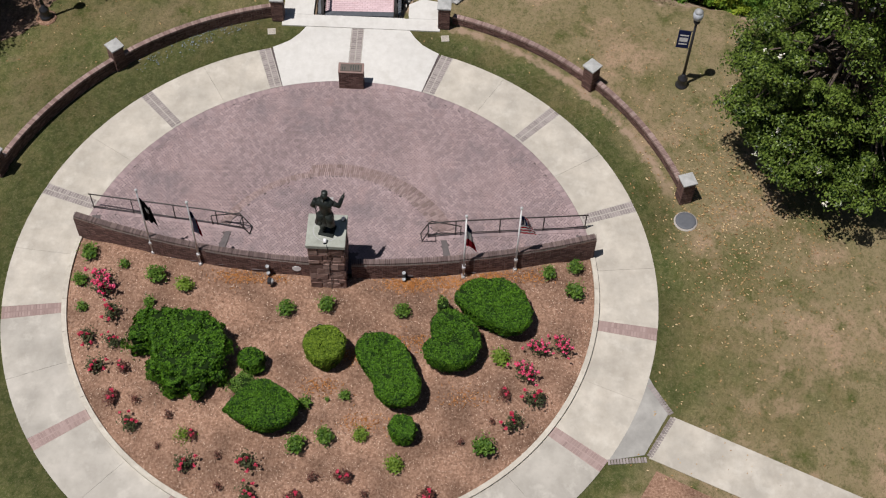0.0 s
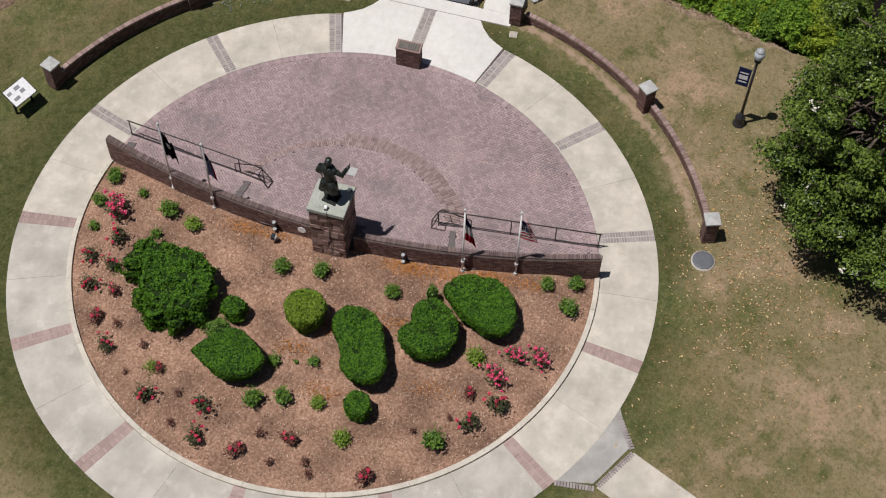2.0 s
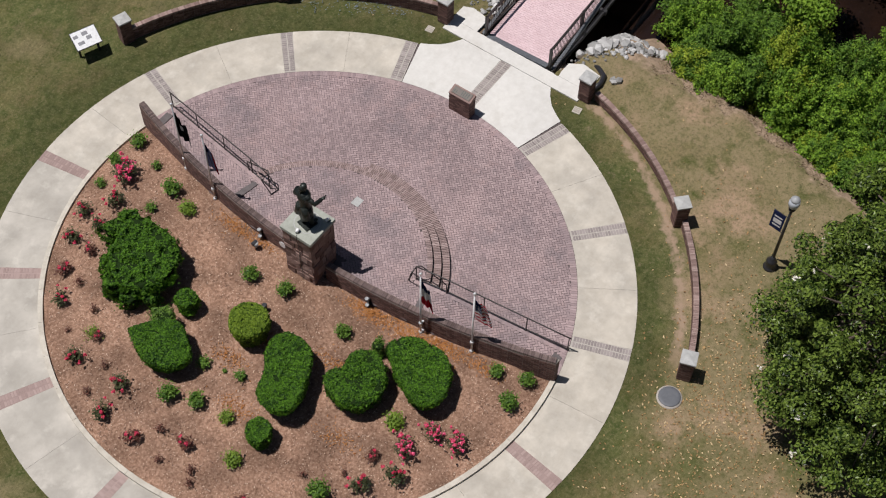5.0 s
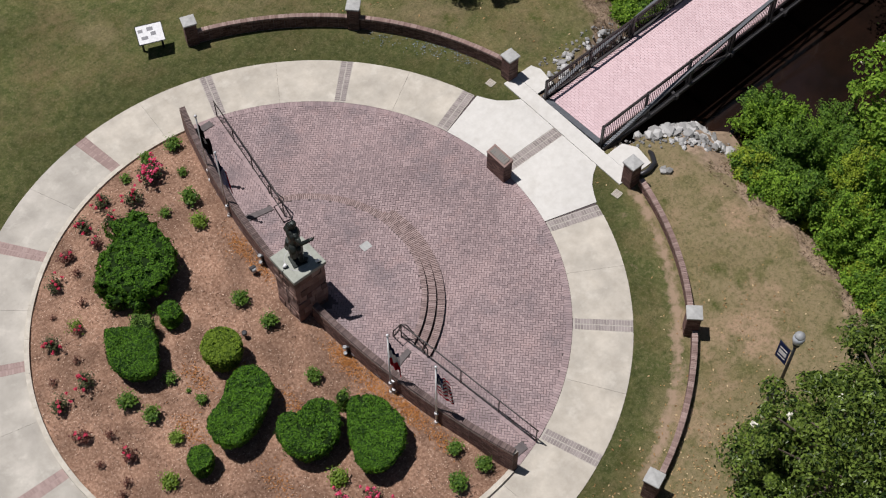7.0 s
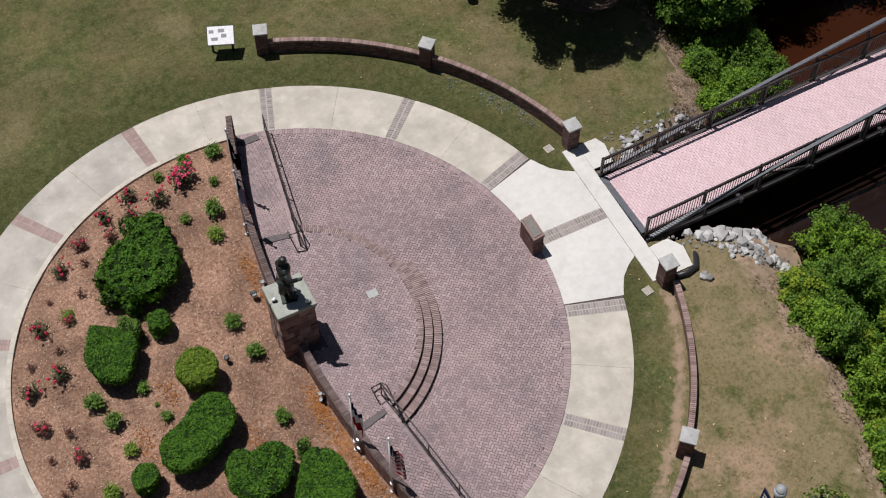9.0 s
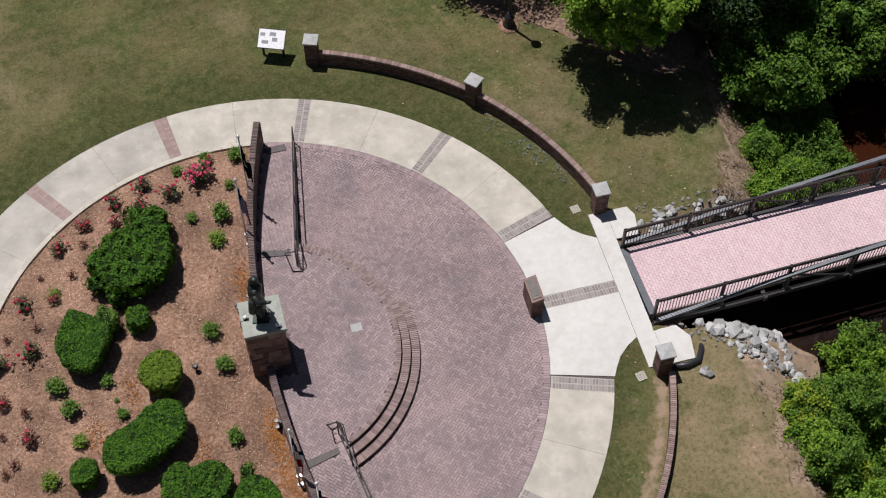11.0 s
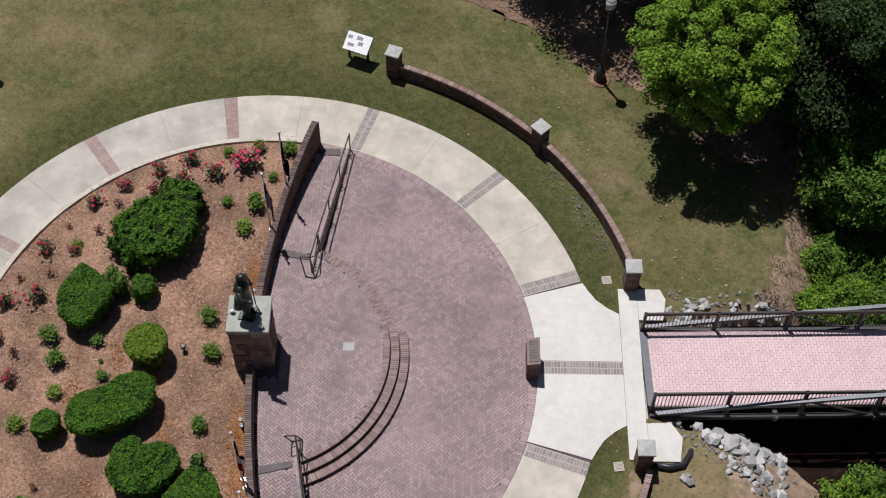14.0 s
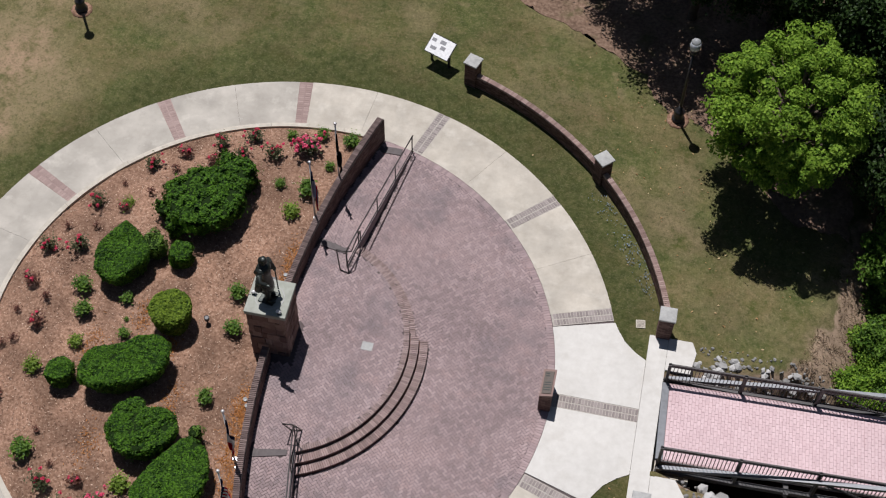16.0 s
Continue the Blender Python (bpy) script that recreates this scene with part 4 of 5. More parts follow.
def fabric(name, c):
    return material(name, [(0.3, tuple(v * 0.8 for v in c)), (0.7, c)], scale=5, rough=0.9, bump=0.1, fine=200, spec=0.1)


F_RED, F_WHITE, F_BLUE, F_BLACK = fabric("red_cloth", (0.42, 0.02, 0.035)), fabric("white_cloth", (0.72, 0.71, 0.70)), fabric("navy_cloth", (0.015, 0.022, 0.075)), fabric("black_cloth", (0.012, 0.012, 0.014))

F_PALE = fabric("pale_blue_cloth", (0.30, 0.31, 0.42))


def stripes(u, v):
    if u < 0.42 and v < 0.54:
        return 2 if not (int(u * 30) % 3 == 1 and int(v * 40) % 3 == 1) else 1
    return int(v * 13) % 2


flag_kinds = (
    (0.95, 6.93, "black cloth flag hanging limp on a silver pole", lambda u, v: 1 if 0.35 < u < 0.6 and 0.3 < v < 0.5 else 0, (F_BLACK, F_WHITE), -62),
    (0.51, 5.05, "dark blue state flag hanging limp on a silver pole", lambda u, v: 0 if v + u < 0.55 else (1 if u < 0.8 else 2), (F_BLUE, F_PALE, F_RED), -35),
    (0.43, -4.96, "navy, white and red flag hanging limp on a white pole", lambda u, v: 0 if v + 0.2 * u < 0.36 else (1 if v + 0.1 * u < 0.68 else 2), (F_BLUE, F_WHITE, F_RED), -48),
    (0.88, -6.92, "striped red and white flag with a starred blue corner", stripes, (F_RED, F_WHITE, F_BLUE), -38),
)
for k, (x, y, label, fn, mats, way) in enumerate(flag_kinds):
    f = thing("flagpole", label, "flag", "flags along the wall", at=(x - 0.1, y, 0))
    part("pole", tube(bmesh.new(), [(0, 0, 0.28), (0, 0, 2.2), (0, 0, 4.3)], 0.04, 10, 0.028), WHITE if y < 0 else SILVER, f)
    bm = bmesh.new()
    bmesh.ops.create_uvsphere(bm, u_segments=12, v_segments=8, radius=0.062, matrix=pose(0, 0, 4.34))
    part("finial", bm, SILVER, f)
    for z in (0.36, 1.0):
        bm = lathe(bmesh.new(), [(0.065, -0.07), (0.075, -0.05), (0.075, 0.05), (0.065, 0.07)], 12, (0, 0, z))
        box(bm, 0.0, 0.2, -0.07, 0.07, z - 0.05, z + 0.05, None, 0.01)
        part("bracket", bm, SILVER, f, "cast metal wall bracket")
    cloth("cloth", fn, mats, f, way, seed=k, hang=(0.34, 0.26, 0.34, 0.48)[k], drop=(1.6, 1.6, 1.6, 1.25)[k], lean=(0, 0, 0.1, 0.35)[k])


# ---- flood lamps on the wall ----
def flood(at, turn):
    f = thing("floodlight", "grey and black twin floodlight fixed to the wall", "floodlight", "floodlights on the wall", at=at, turn=turn)
    part("bracket", box(bmesh.new(), -0.03, 0.12, -0.05, 0.05, 0.3, 0.75, None, 0.01), BLACK, f)
    for z in (0.78, 0.34):
        part("lamp_head", lathe(bmesh.new(), [(0.03, 0), (0.06, 0.02), (0.075, 0.11), (0.06, 0.115), (0.03, 0.06)], 14, (-0.08, 0, z)), LAMPGREY, f, "grey round lamp head")
    return f


first_flood = flood((wall_x(2.6) - 0.2, -2.72, 0.05), 0)
copy_thing(first_flood, pose(wall_x(2.4) - 0.2, 2.42, 0.12, 0, 0, 8))
g = thing("ground_spotlight", "white and black spotlight standing in the mulch", "spotlight", at=(-0.42, 2.25, 0.3))
part("stake", tube(bmesh.new(), [(0, 0, -0.05), (0, 0, 0.25)], 0.03, 8), BLACK, g)
part("head", lathe(bmesh.new(), [(0.06, 0.2), (0.09, 0.24), (0.1, 0.42), (0.08, 0.43)], 14), LAMPGREY, g)
g2 = thing("ground_spotlight", "white and black spotlight standing in the mulch", "spotlight", at=(-2.3, 0.25, 0.3))
part("stake", tube(bmesh.new(), [(0, 0, -0.05), (0, 0, 0.25)], 0.03, 8), BLACK, g2)
part("head", lathe(bmesh.new(), [(0.06, 0.2), (0.09, 0.24), (0.1, 0.38), (0.07, 0.39)], 14), BLACK, g2)
part("hood", box(bmesh.new(), -0.12, 0.12, -0.02, 0.13, 0.3, 0.46, None, 0.02), BLACK, g)
bm = slab(bmesh.new(), arc(0.17, 0, 360, 18)[:-1], 0, 0.012)
wp = tagged(part("wall_patch", bm, WHITE), "round pale mortar patch on the brick wall", "patch")
wp.matrix_basis = pose(wall_x(1.35) - 0.142, 1.32, 0.82, 0, -90, 0)


# ---- handrails ----
def build_rail(s):
    r = thing("handrail", "dark brown steel handrail along the ramp", "handrail", "ramp handrails")
    ys = [3.55 + (9.72 - 3.55) * i / 10 for i in range(11)]

    def base(y):
        return Vector((rail_x(y), s * y, plaza_z(rail_x(y) - 0.05, s * y)))

    top = [base(y) + Vector((0, 0, 0.92)) for y in ys]
    low = [base(y) + Vector((0, 0, 0.12)) for y in ys]
    part("top_rail", tube(bmesh.new(), top, 0.027, 8), RAILPAINT, r)
    part("lower_rail", tube(bmesh.new(), low, 0.022, 8), RAILPAINT, r)
    for y in (3.55, 4.6, 6.3, 8.0, 9.65):
        b = base(y)
        part("post", tube(bmesh.new(), [b - Vector((0, 0, 0.02)), b + Vector((0, 0, 0.92))], 0.024, 8), RAILPAINT, r)
    # return of the rail at the head of the ramp
    h = base(3.55)
    loop = [h + Vector((0, 0, 0.92)), h + Vector((-0.36, 0.03 * s, 0.92)), h + Vector((-0.2, -0.22 * s, 0.03)), h + Vector((0.14, -0.3 * s, 0.03)), h + Vector((0, 0, 0.92))]
    part("rail_return", tube(bmesh.new(), loop, 0.024, 8), RAILPAINT, r)
    loop = [h + Vector((0, 0, 0.92)), h + Vector((0.17, 0.12 * s, 0.85)), h + Vector((0.2, 1.25 * s, 0.55)), h + Vector((0.2, 1.25 * s, -0.3))]
    part("grab_bar", tube(bmesh.new(), loop, 0.024, 8), RAILPAINT, r)


build_rail(1)
build_rail(-1)


# ---- podium ----
def build_podium():
    p = thing("podium", "red brick podium with a sloping bronze plate", "podium", at=(9.95, 0.02, 0))
    part("core", box(bmesh.new(), -0.2, 0.2, -0.5, 0.5, -0.02, 1.0), MORTAR, p)
    rows = []
    c = [(-0.2, -0.5), (0.2, -0.5), (0.2, 0.5), (-0.2, 0.5)]
    for i in range(4):
        face_bricks(rows, c[i], c[(i + 1) % 4], 0.0, 1.0, 1)
    part("face_bricks", pieces_mesh("face_bricks", rows, BRICK), None, p, "", "stuff")
    bm = bmesh.new()
    sec = [(-0.225, 0.98), (0.225, 0.98), (0.225, 1.14), (-0.225, 1.02)]
    a = [bm.verts.new((x, -0.53, z)) for x, z in sec]
    b = [bm.verts.new((x, 0.53, z)) for x, z in sec]
    bm.faces.new(a)
    bm.faces.new(b[::-1])
    for i in range(4):
        bm.faces.new((a[i], b[i], b[(i + 1) % 4], a[(i + 1) % 4]))
    bmesh.ops.recalc_face_normals(bm, faces=bm.faces[:])
    part("coping", bm, COPING, p)
    sl = math.degrees(math.atan(0.12 / 0.45))
    pl = part("plate", box(bmesh.new(), -0.165, 0.165, -0.44, 0.44, 0, 0.025, None, 0.006), PLATE, p, "dull bronze plate")
    pl.matrix_basis = pose(0, 0, 1.082, 0, -sl, 0)
    for y in (-0.3, -0.2, -0.1, 0.0, 0.25, 0.35):
        part("lettering_bar", box(bmesh.new(), -0.12, 0.12 - 0.1 * (y > 0.2), y - 0.018, y + 0.018, 0.024, 0.029), BRONZE, pl)


build_podium()


# ---- sign board ----
def build_sign():
    s = thing("sign_board", "slanted white information panel on two dark posts", "sign", at=(3.16, 14.46, 0), turn=-22)
    for x in (-0.42, 0.42):
        part("post", box(bmesh.new(), x - 0.045, x + 0.045, -0.04, 0.05, -0.1, 0.95, None, 0.008), BLACK, s)
    tilt = pose(0, 0, 0.93, 28, 0, 0)
    part("frame", box(bmesh.new(), -0.57, 0.57, -0.42, 0.42, 0, 0.035, None, 0.008), BLACK, s).matrix_basis = tilt
    pn = part("panel", box(bmesh.new(), -0.54, 0.54, -0.39, 0.39, 0.032, 0.045), WHITE, s, "white printed panel")
    pn.matrix_basis = tilt
    grey = plain("grey_print", (0.25, 0.25, 0.26), 0.6)
    for x0, x1, y0, y1 in ((-0.48, -0.28, 0.1, 0.24), (-0.1, 0.16, 0.12, 0.28), (0.02, 0.24, -0.1, 0.06), (-0.4, -0.12, -0.22, -0.08)):
        part("print_block", box(bmesh.new(), x0, x1, y0, y1, 0.0445, 0.0475), grey, pn)


build_sign()


# ---- street lamps ----
def build_lamp(x, y, z0, banner, turn=0.0):
    p = thing("street_lamp", "black street lamp with a round glass globe" + (" and a blue banner" if banner else ""), "street lamp", "park lamps", at=(x, y, z0), turn=turn)
    part("base", lathe(bmesh.new(), [(0.26, -0.1), (0.26, 0.1), (0.265, 0.12), (0.22, 0.17), (0.2, 0.2), (0.2, 0.46), (0.215, 0.5), (0.16, 0.58), (0.1, 0.66), (0.075, 0.8)], 18), BLACK, p)
    part("pole", tube(bmesh.new(), [(0, 0, 0.6), (0, 0, 3.9)], 0.065, 12, 0.05), BLACK, p)
    part("collar", lathe(bmesh.new(), [(0.06, 3.82), (0.13, 3.9), (0.14, 3.98), (0.1, 4.05)], 16), BLACK, p)
    part("globe", lathe(bmesh.new(), [(0.09, 4.03), (0.18, 4.12), (0.215, 4.3), (0.18, 4.5)], 18), GLOBE, p, "clear ribbed globe")
    part("crown", lathe(bmesh.new(), [(0.185, 4.49), (0.17, 4.53), (0.1, 4.6), (0.03, 4.64)], 18), LAMPGREY, p, "pale metal crown")
    part("footing", lathe(bmesh.new(), [(0.46, -0.1), (0.46, 0.012), (0.3, 0.03)], 9), MULCH, p)
    if banner:
        for z in (3.35, 2.35):
            part("banner_arm", tube(bmesh.new(), [(0, 0, z), (-0.62, 0.02, z)], 0.015, 6), BLACK, p)
        b = part("banner", box(bmesh.new(), -0.6, -0.1, -0.008, 0.008, 2.36, 3.34), F_BLUE, p, "blue cloth banner with pale print")
        for z0b, z1b in ((2.55, 2.62), (2.72, 2.95), (3.05, 3.12)):
            part("print_bar", box(bmesh.new(), -0.52, -0.18, -0.012, 0.012, z0b, z1b), F_WHITE, b)
    return p


GLOBE = material("ribbed_glass", [(0.3, (0.33, 0.36, 0.39)), (0.7, (0.50, 0.53, 0.56))], scale=12, rough=0.15, bump=0.1, fine=40)
build_lamp(10.73, -13.9, -0.1, True, -95)
build_lamp(13.05, 13.56, 0.0, False)
build_lamp(-12.2, 14.1, 0.0, False)

# ---- small fittings in the lawn ----
mh = thing("manhole", "round dark metal manhole lid in a concrete ring", "manhole", at=(3.62, -13.66, 0))
part("ring", lathe(bmesh.new(), [(0.47, -0.1), (0.47, 0.008), (0.4, 0.025)], 28), BANDBED, mh)
part("lid", lathe(bmesh.new(), [(0.41, 0.0), (0.41, 0.05), (0.39, 0.06), (0.3, 0.064)], 28), MANHOLE, mh, "dark grey lid")
for y in (3.72, -3.8):
    d = thing("drain_box", "small square drain grate flush with the lawn", "drain", "lawn drains", at=(12.8, y, -0.01), turn=8)
    part("rim", box(bmesh.new(), -0.17, 0.17, -0.17, 0.17, -0.1, 0.02, None, 0.005), CURB, d)
    for k in range(6):
        part("slat", box(bmesh.new(), -0.14, 0.14, -0.13 + k * 0.048, -0.105 + k * 0.048, 0.02, 0.03), DRAIN, d)


# ---- abutment and bridge ----
def build_bridge():
    ab = tagged(new("abutment"), "pale concrete bridge abutment with wing pads", "", "", "structure")
    part("sill", slab(bmesh.new(), [(13.18, -3.55), (13.86, -3.55), (13.86, 3.32), (13.18, 3.32)], -0.6, 0.03), NEW_CONCRETE, ab)
    part("seat", slab(bmesh.new(), [(13.87, -2.0), (15.2, -2.0), (15.2, 2.0), (13.87, 2.0)], -3.0, -0.75), CURB, ab)
    part("wing", slab(bmesh.new(), [(13.87, 2.0), (14.75, 2.0), (14.9, 2.9), (14.72, 3.32), (13.87, 3.32)], -3.0, 0.028), NEW_CONCRETE, ab)
    part("wing", slab(bmesh.new(), [(13.87, -3.6), (14.9, -3.6), (15.05, -2.7), (14.7, -2.15), (13.87, -2.15)], -3.0, 0.028), NEW_CONCRETE, ab)
    br = thing("footbridge", "steel truss footbridge with a pink brick deck", "bridge")
    br.matrix_basis = pose(13.95, 0, 0, 0, 0, 1.8) @ pose(-13.95, 0, 0)
    X0, X1, HW = 13.95, 36.0, 1.5
    part("deck", box(bmesh.new(), X0, X1, -HW, HW, -0.22, 0.012), DECKJOINT, br)
    part("threshold", box(bmesh.new(), X0 - 0.06, X0 + 0.2, -HW, HW, -0.1, 0.04, None, 0.01), GALV, br, "grey metal threshold plate")
    rows = []
    n = 29
    for i in range(int((X1 - X0 - 0.26) / 0.116)):
        x = X0 + 0.27 + i * 0.116
        off = 0.5 * (i % 2)
        for j in range(13 + i % 2):
            y0, y1 = max(0.0, (j - off)) * 0.2245, min(13.0, j + 1 - off) * 0.2245
            rows.append(((x, -1.46 + (y0 + y1) / 2, 0.022 + random.uniform(-0.002, 0.002)), 0.105, y1 - y0 - 0.011, 0.02, 0))
    part("deck_bricks", pieces_mesh("deck_bricks", rows, DECKBRICK), None, br, "pale pink brick paving", "stuff")
    bay = 2.6
    bar = bpy.data.meshes.new("baluster")
    bm = box(bmesh.new(), -0.011, 0.011, -0.011, 0.011, -0.43, 0.43)
    bm.to_mesh(bar)
    bm.free()
    bar.materials.append(RAILPAINT)

    def chord(x):
        d = x - X0
        return -0.12 + 0.172 * d - 0.0026 * d * d

    for s in (1, -1):
        y = s * (HW + 0.1)
        yo = s * (HW + 0.25)
        part("bottom_chord", box(bmesh.new(), X0, X1, min(yo - 0.07, yo + 0.07), yo + 0.07, -0.45, -0.25), STEEL, br)
        pts = [(X0 + 0.1 + (X1 - X0 - 0.1) * k / 40, yo, chord(X0 + 0.1 + (X1 - X0 - 0.1) * k / 40)) for k in range(41)]
        part("top_chord", tube(bmesh.new(), pts, 0.1, 4), GALV, br, "grey steel arch tube")
        part("hand_rail", box(bmesh.new(), X0, X1, y - 0.035, y + 0.035, 1.06, 1.13, None, 0.01), RAILPAINT, br)
        part("mid_rail", box(bmesh.new(), X0, X1, y - 0.02, y + 0.02, 0.96, 1.0), RAILPAINT, br)
        part("toe_rail", box(bmesh.new(), X0, X1, y - 0.02, y + 0.02, 0.1, 0.15), RAILPAINT, br)
        k = 0
        x = X0 + 0.06
        while x < X1:
            part("post", box(bmesh.new(), x - 0.05, x + 0.05, y - 0.05, y + 0.05, -0.45, 1.13), STEEL, br)
            c0, c1 = sorted((-0.35, chord(x)))
            part("hanger", box(bmesh.new(), x - 0.045, x + 0.045, yo - 0.045, yo + 0.045, c0, c1), STEEL, br)
            part("outrigger", box(bmesh.new(), x - 0.04, x + 0.04, min(y, yo), max(y, yo), -0.32, -0.24), STEEL, br)
            if x + bay < X1 and k % 2 == 0:
                part("brace", tube(bmesh.new(), [(x, yo, chord(x) if k else -0.3), (x + bay, yo, -0.35)], 0.04, 6), STEEL, br)
            k += 1
            x += bay
        for i in range(int((min(X1, 30) - X0) / 0.125)):
            part("baluster", bar, None, br).matrix_basis = pose(X0 + 0.1 + i * 0.125, y, 0.55)
        for i in range(6):
            xx = X0 + 0.9 + i * 3.5
            part("floor_beam", box(bmesh.new(), xx - 0.08, xx + 0.08, -HW - 0.4, HW + 0.4, -0.45, -0.23), STEEL, br) if s > 0 else None


build_bridge()
mouth = tube(bmesh.new(), [(13.95, 2.12, -0.12), (14.85, 2.1, -0.16)], 0.15, 12)
tagged(part("drain_pipe", mouth, BLACK), "black plastic pipe end beside the bridge rail", "pipe")
hose = tube(bmesh.new(), [(13.9, -3.75, 0.1), (14.5, -3.85, 0.12), (14.95, -3.75, 0.1), (15.25, -3.3, 0.0), (15.4, -2.9, -0.25)], 0.11, 10)
tagged(part("drain_pipe", hose, BLACK), "black plastic drain pipe curving round the abutment", "pipe")


def rock(rng, r):
    bm = bmesh.new()
    bmesh.ops.create_icosphere(bm, subdivisions=1, radius=r)
    sx, sy, sz = rng.uniform(0.75, 1.35), rng.uniform(0.7, 1.1), rng.uniform(0.5, 0.8)
    for v in bm.verts:
        v.co = Vector((v.co.x * sx, v.co.y * sy, v.co.z * sz)) * rng.uniform(0.78, 1.2)
    return bm


rng_r = random.Random(11)
rock_meshes = []
for k in range(9):
    bm = rock(rng_r, 1.0)
    me = bpy.data.meshes.new("rock")
    bm.to_mesh(me)
    bm.free()
    me.materials.append(STONE)
    rock_meshes.append(me)


def scatter_rocks(n, fx, fy, size, seed):
    rg = random.Random(seed)
    for k in range(n):
        t = rg.random()
        x, y = fx(t, rg), fy(t, rg)
        s = rg.uniform(*size)
        ob = new("rock", rg.choice(rock_meshes))
        ob.matrix_basis = pose(x, y, float(ground_z(x, y)) + 0.25 * s, rg.uniform(-20, 20), rg.uniform(-20, 20), rg.uniform(0, 360)) @ Matrix.Scale(s, 4)
        tagged(ob, "pale grey broken riprap rock on the bank", "rock", "riprap by the bridge")


scatter_rocks(130, lambda t, g: 15.5 + 3.2 * t ** 0.6 + g.uniform(-0.2, 0.25), lambda t, g: -2.25 - 0.95 * t + g.uniform(-0.3 - 1.3 * t, 0.45 + 0.3 * t), (0.12, 0.31), 4)
scatter_rocks(30, lambda t, g: 15.9 + 1.6 * t + g.uniform(-0.2, 0.2), lambda t, g: -3.2 - 1.2 * t + g.uniform(-0.3, 0.5), (0.08, 0.18), 15)
scatter_rocks(90, lambda t, g: 14.9 + 5.2 * t, lambda t, g: 2.4 + 0.12 * t + g.uniform(-0.6, 0.45), (0.08, 0.2), 5)
scatter_rocks(3, lambda t, g: 14.9 + 0.6 * t, lambda t, g: -4.3 + g.uniform(-0.3, 0.2), (0.16, 0.26), 8)


def rubble():
    """Fist-sized stones between the riprap, too many to count."""
    rg = random.Random(21)
    verts, faces = [], []
    for k in range(420):
        t = rg.random()
        x, y = 15.2 + 3.8 * t + rg.uniform(-0.3, 0.4), -2.3 - 1.1 * t + rg.uniform(-0.5 - 1.4 * t, 0.6)
        if k % 3 == 0:
            x, y = 14.9 + 5.0 * t, 2.6 + rg.uniform(-0.7, 0.7)
        m = pose(x, y, float(ground_z(x, y)) + 0.02, rg.uniform(0, 90), rg.uniform(0, 90), rg.uniform(0, 360)) @ Matrix.Scale(rg.uniform(0.03, 0.09), 4)
        me = rg.choice(rock_meshes)
        o = len(verts)
        verts += [tuple(m @ v.co) for v in me.vertices]
        faces += [tuple(o + i for i in f.vertices) for f in me.polygons]
    me = bpy.data.meshes.new("rubble")
    me.from_pydata(verts, [], faces)
    me.materials.append(STONE)
    tagged(part("rubble", me, None), "small grey stones between the riprap", "stones", "", "stuff")


rubble()


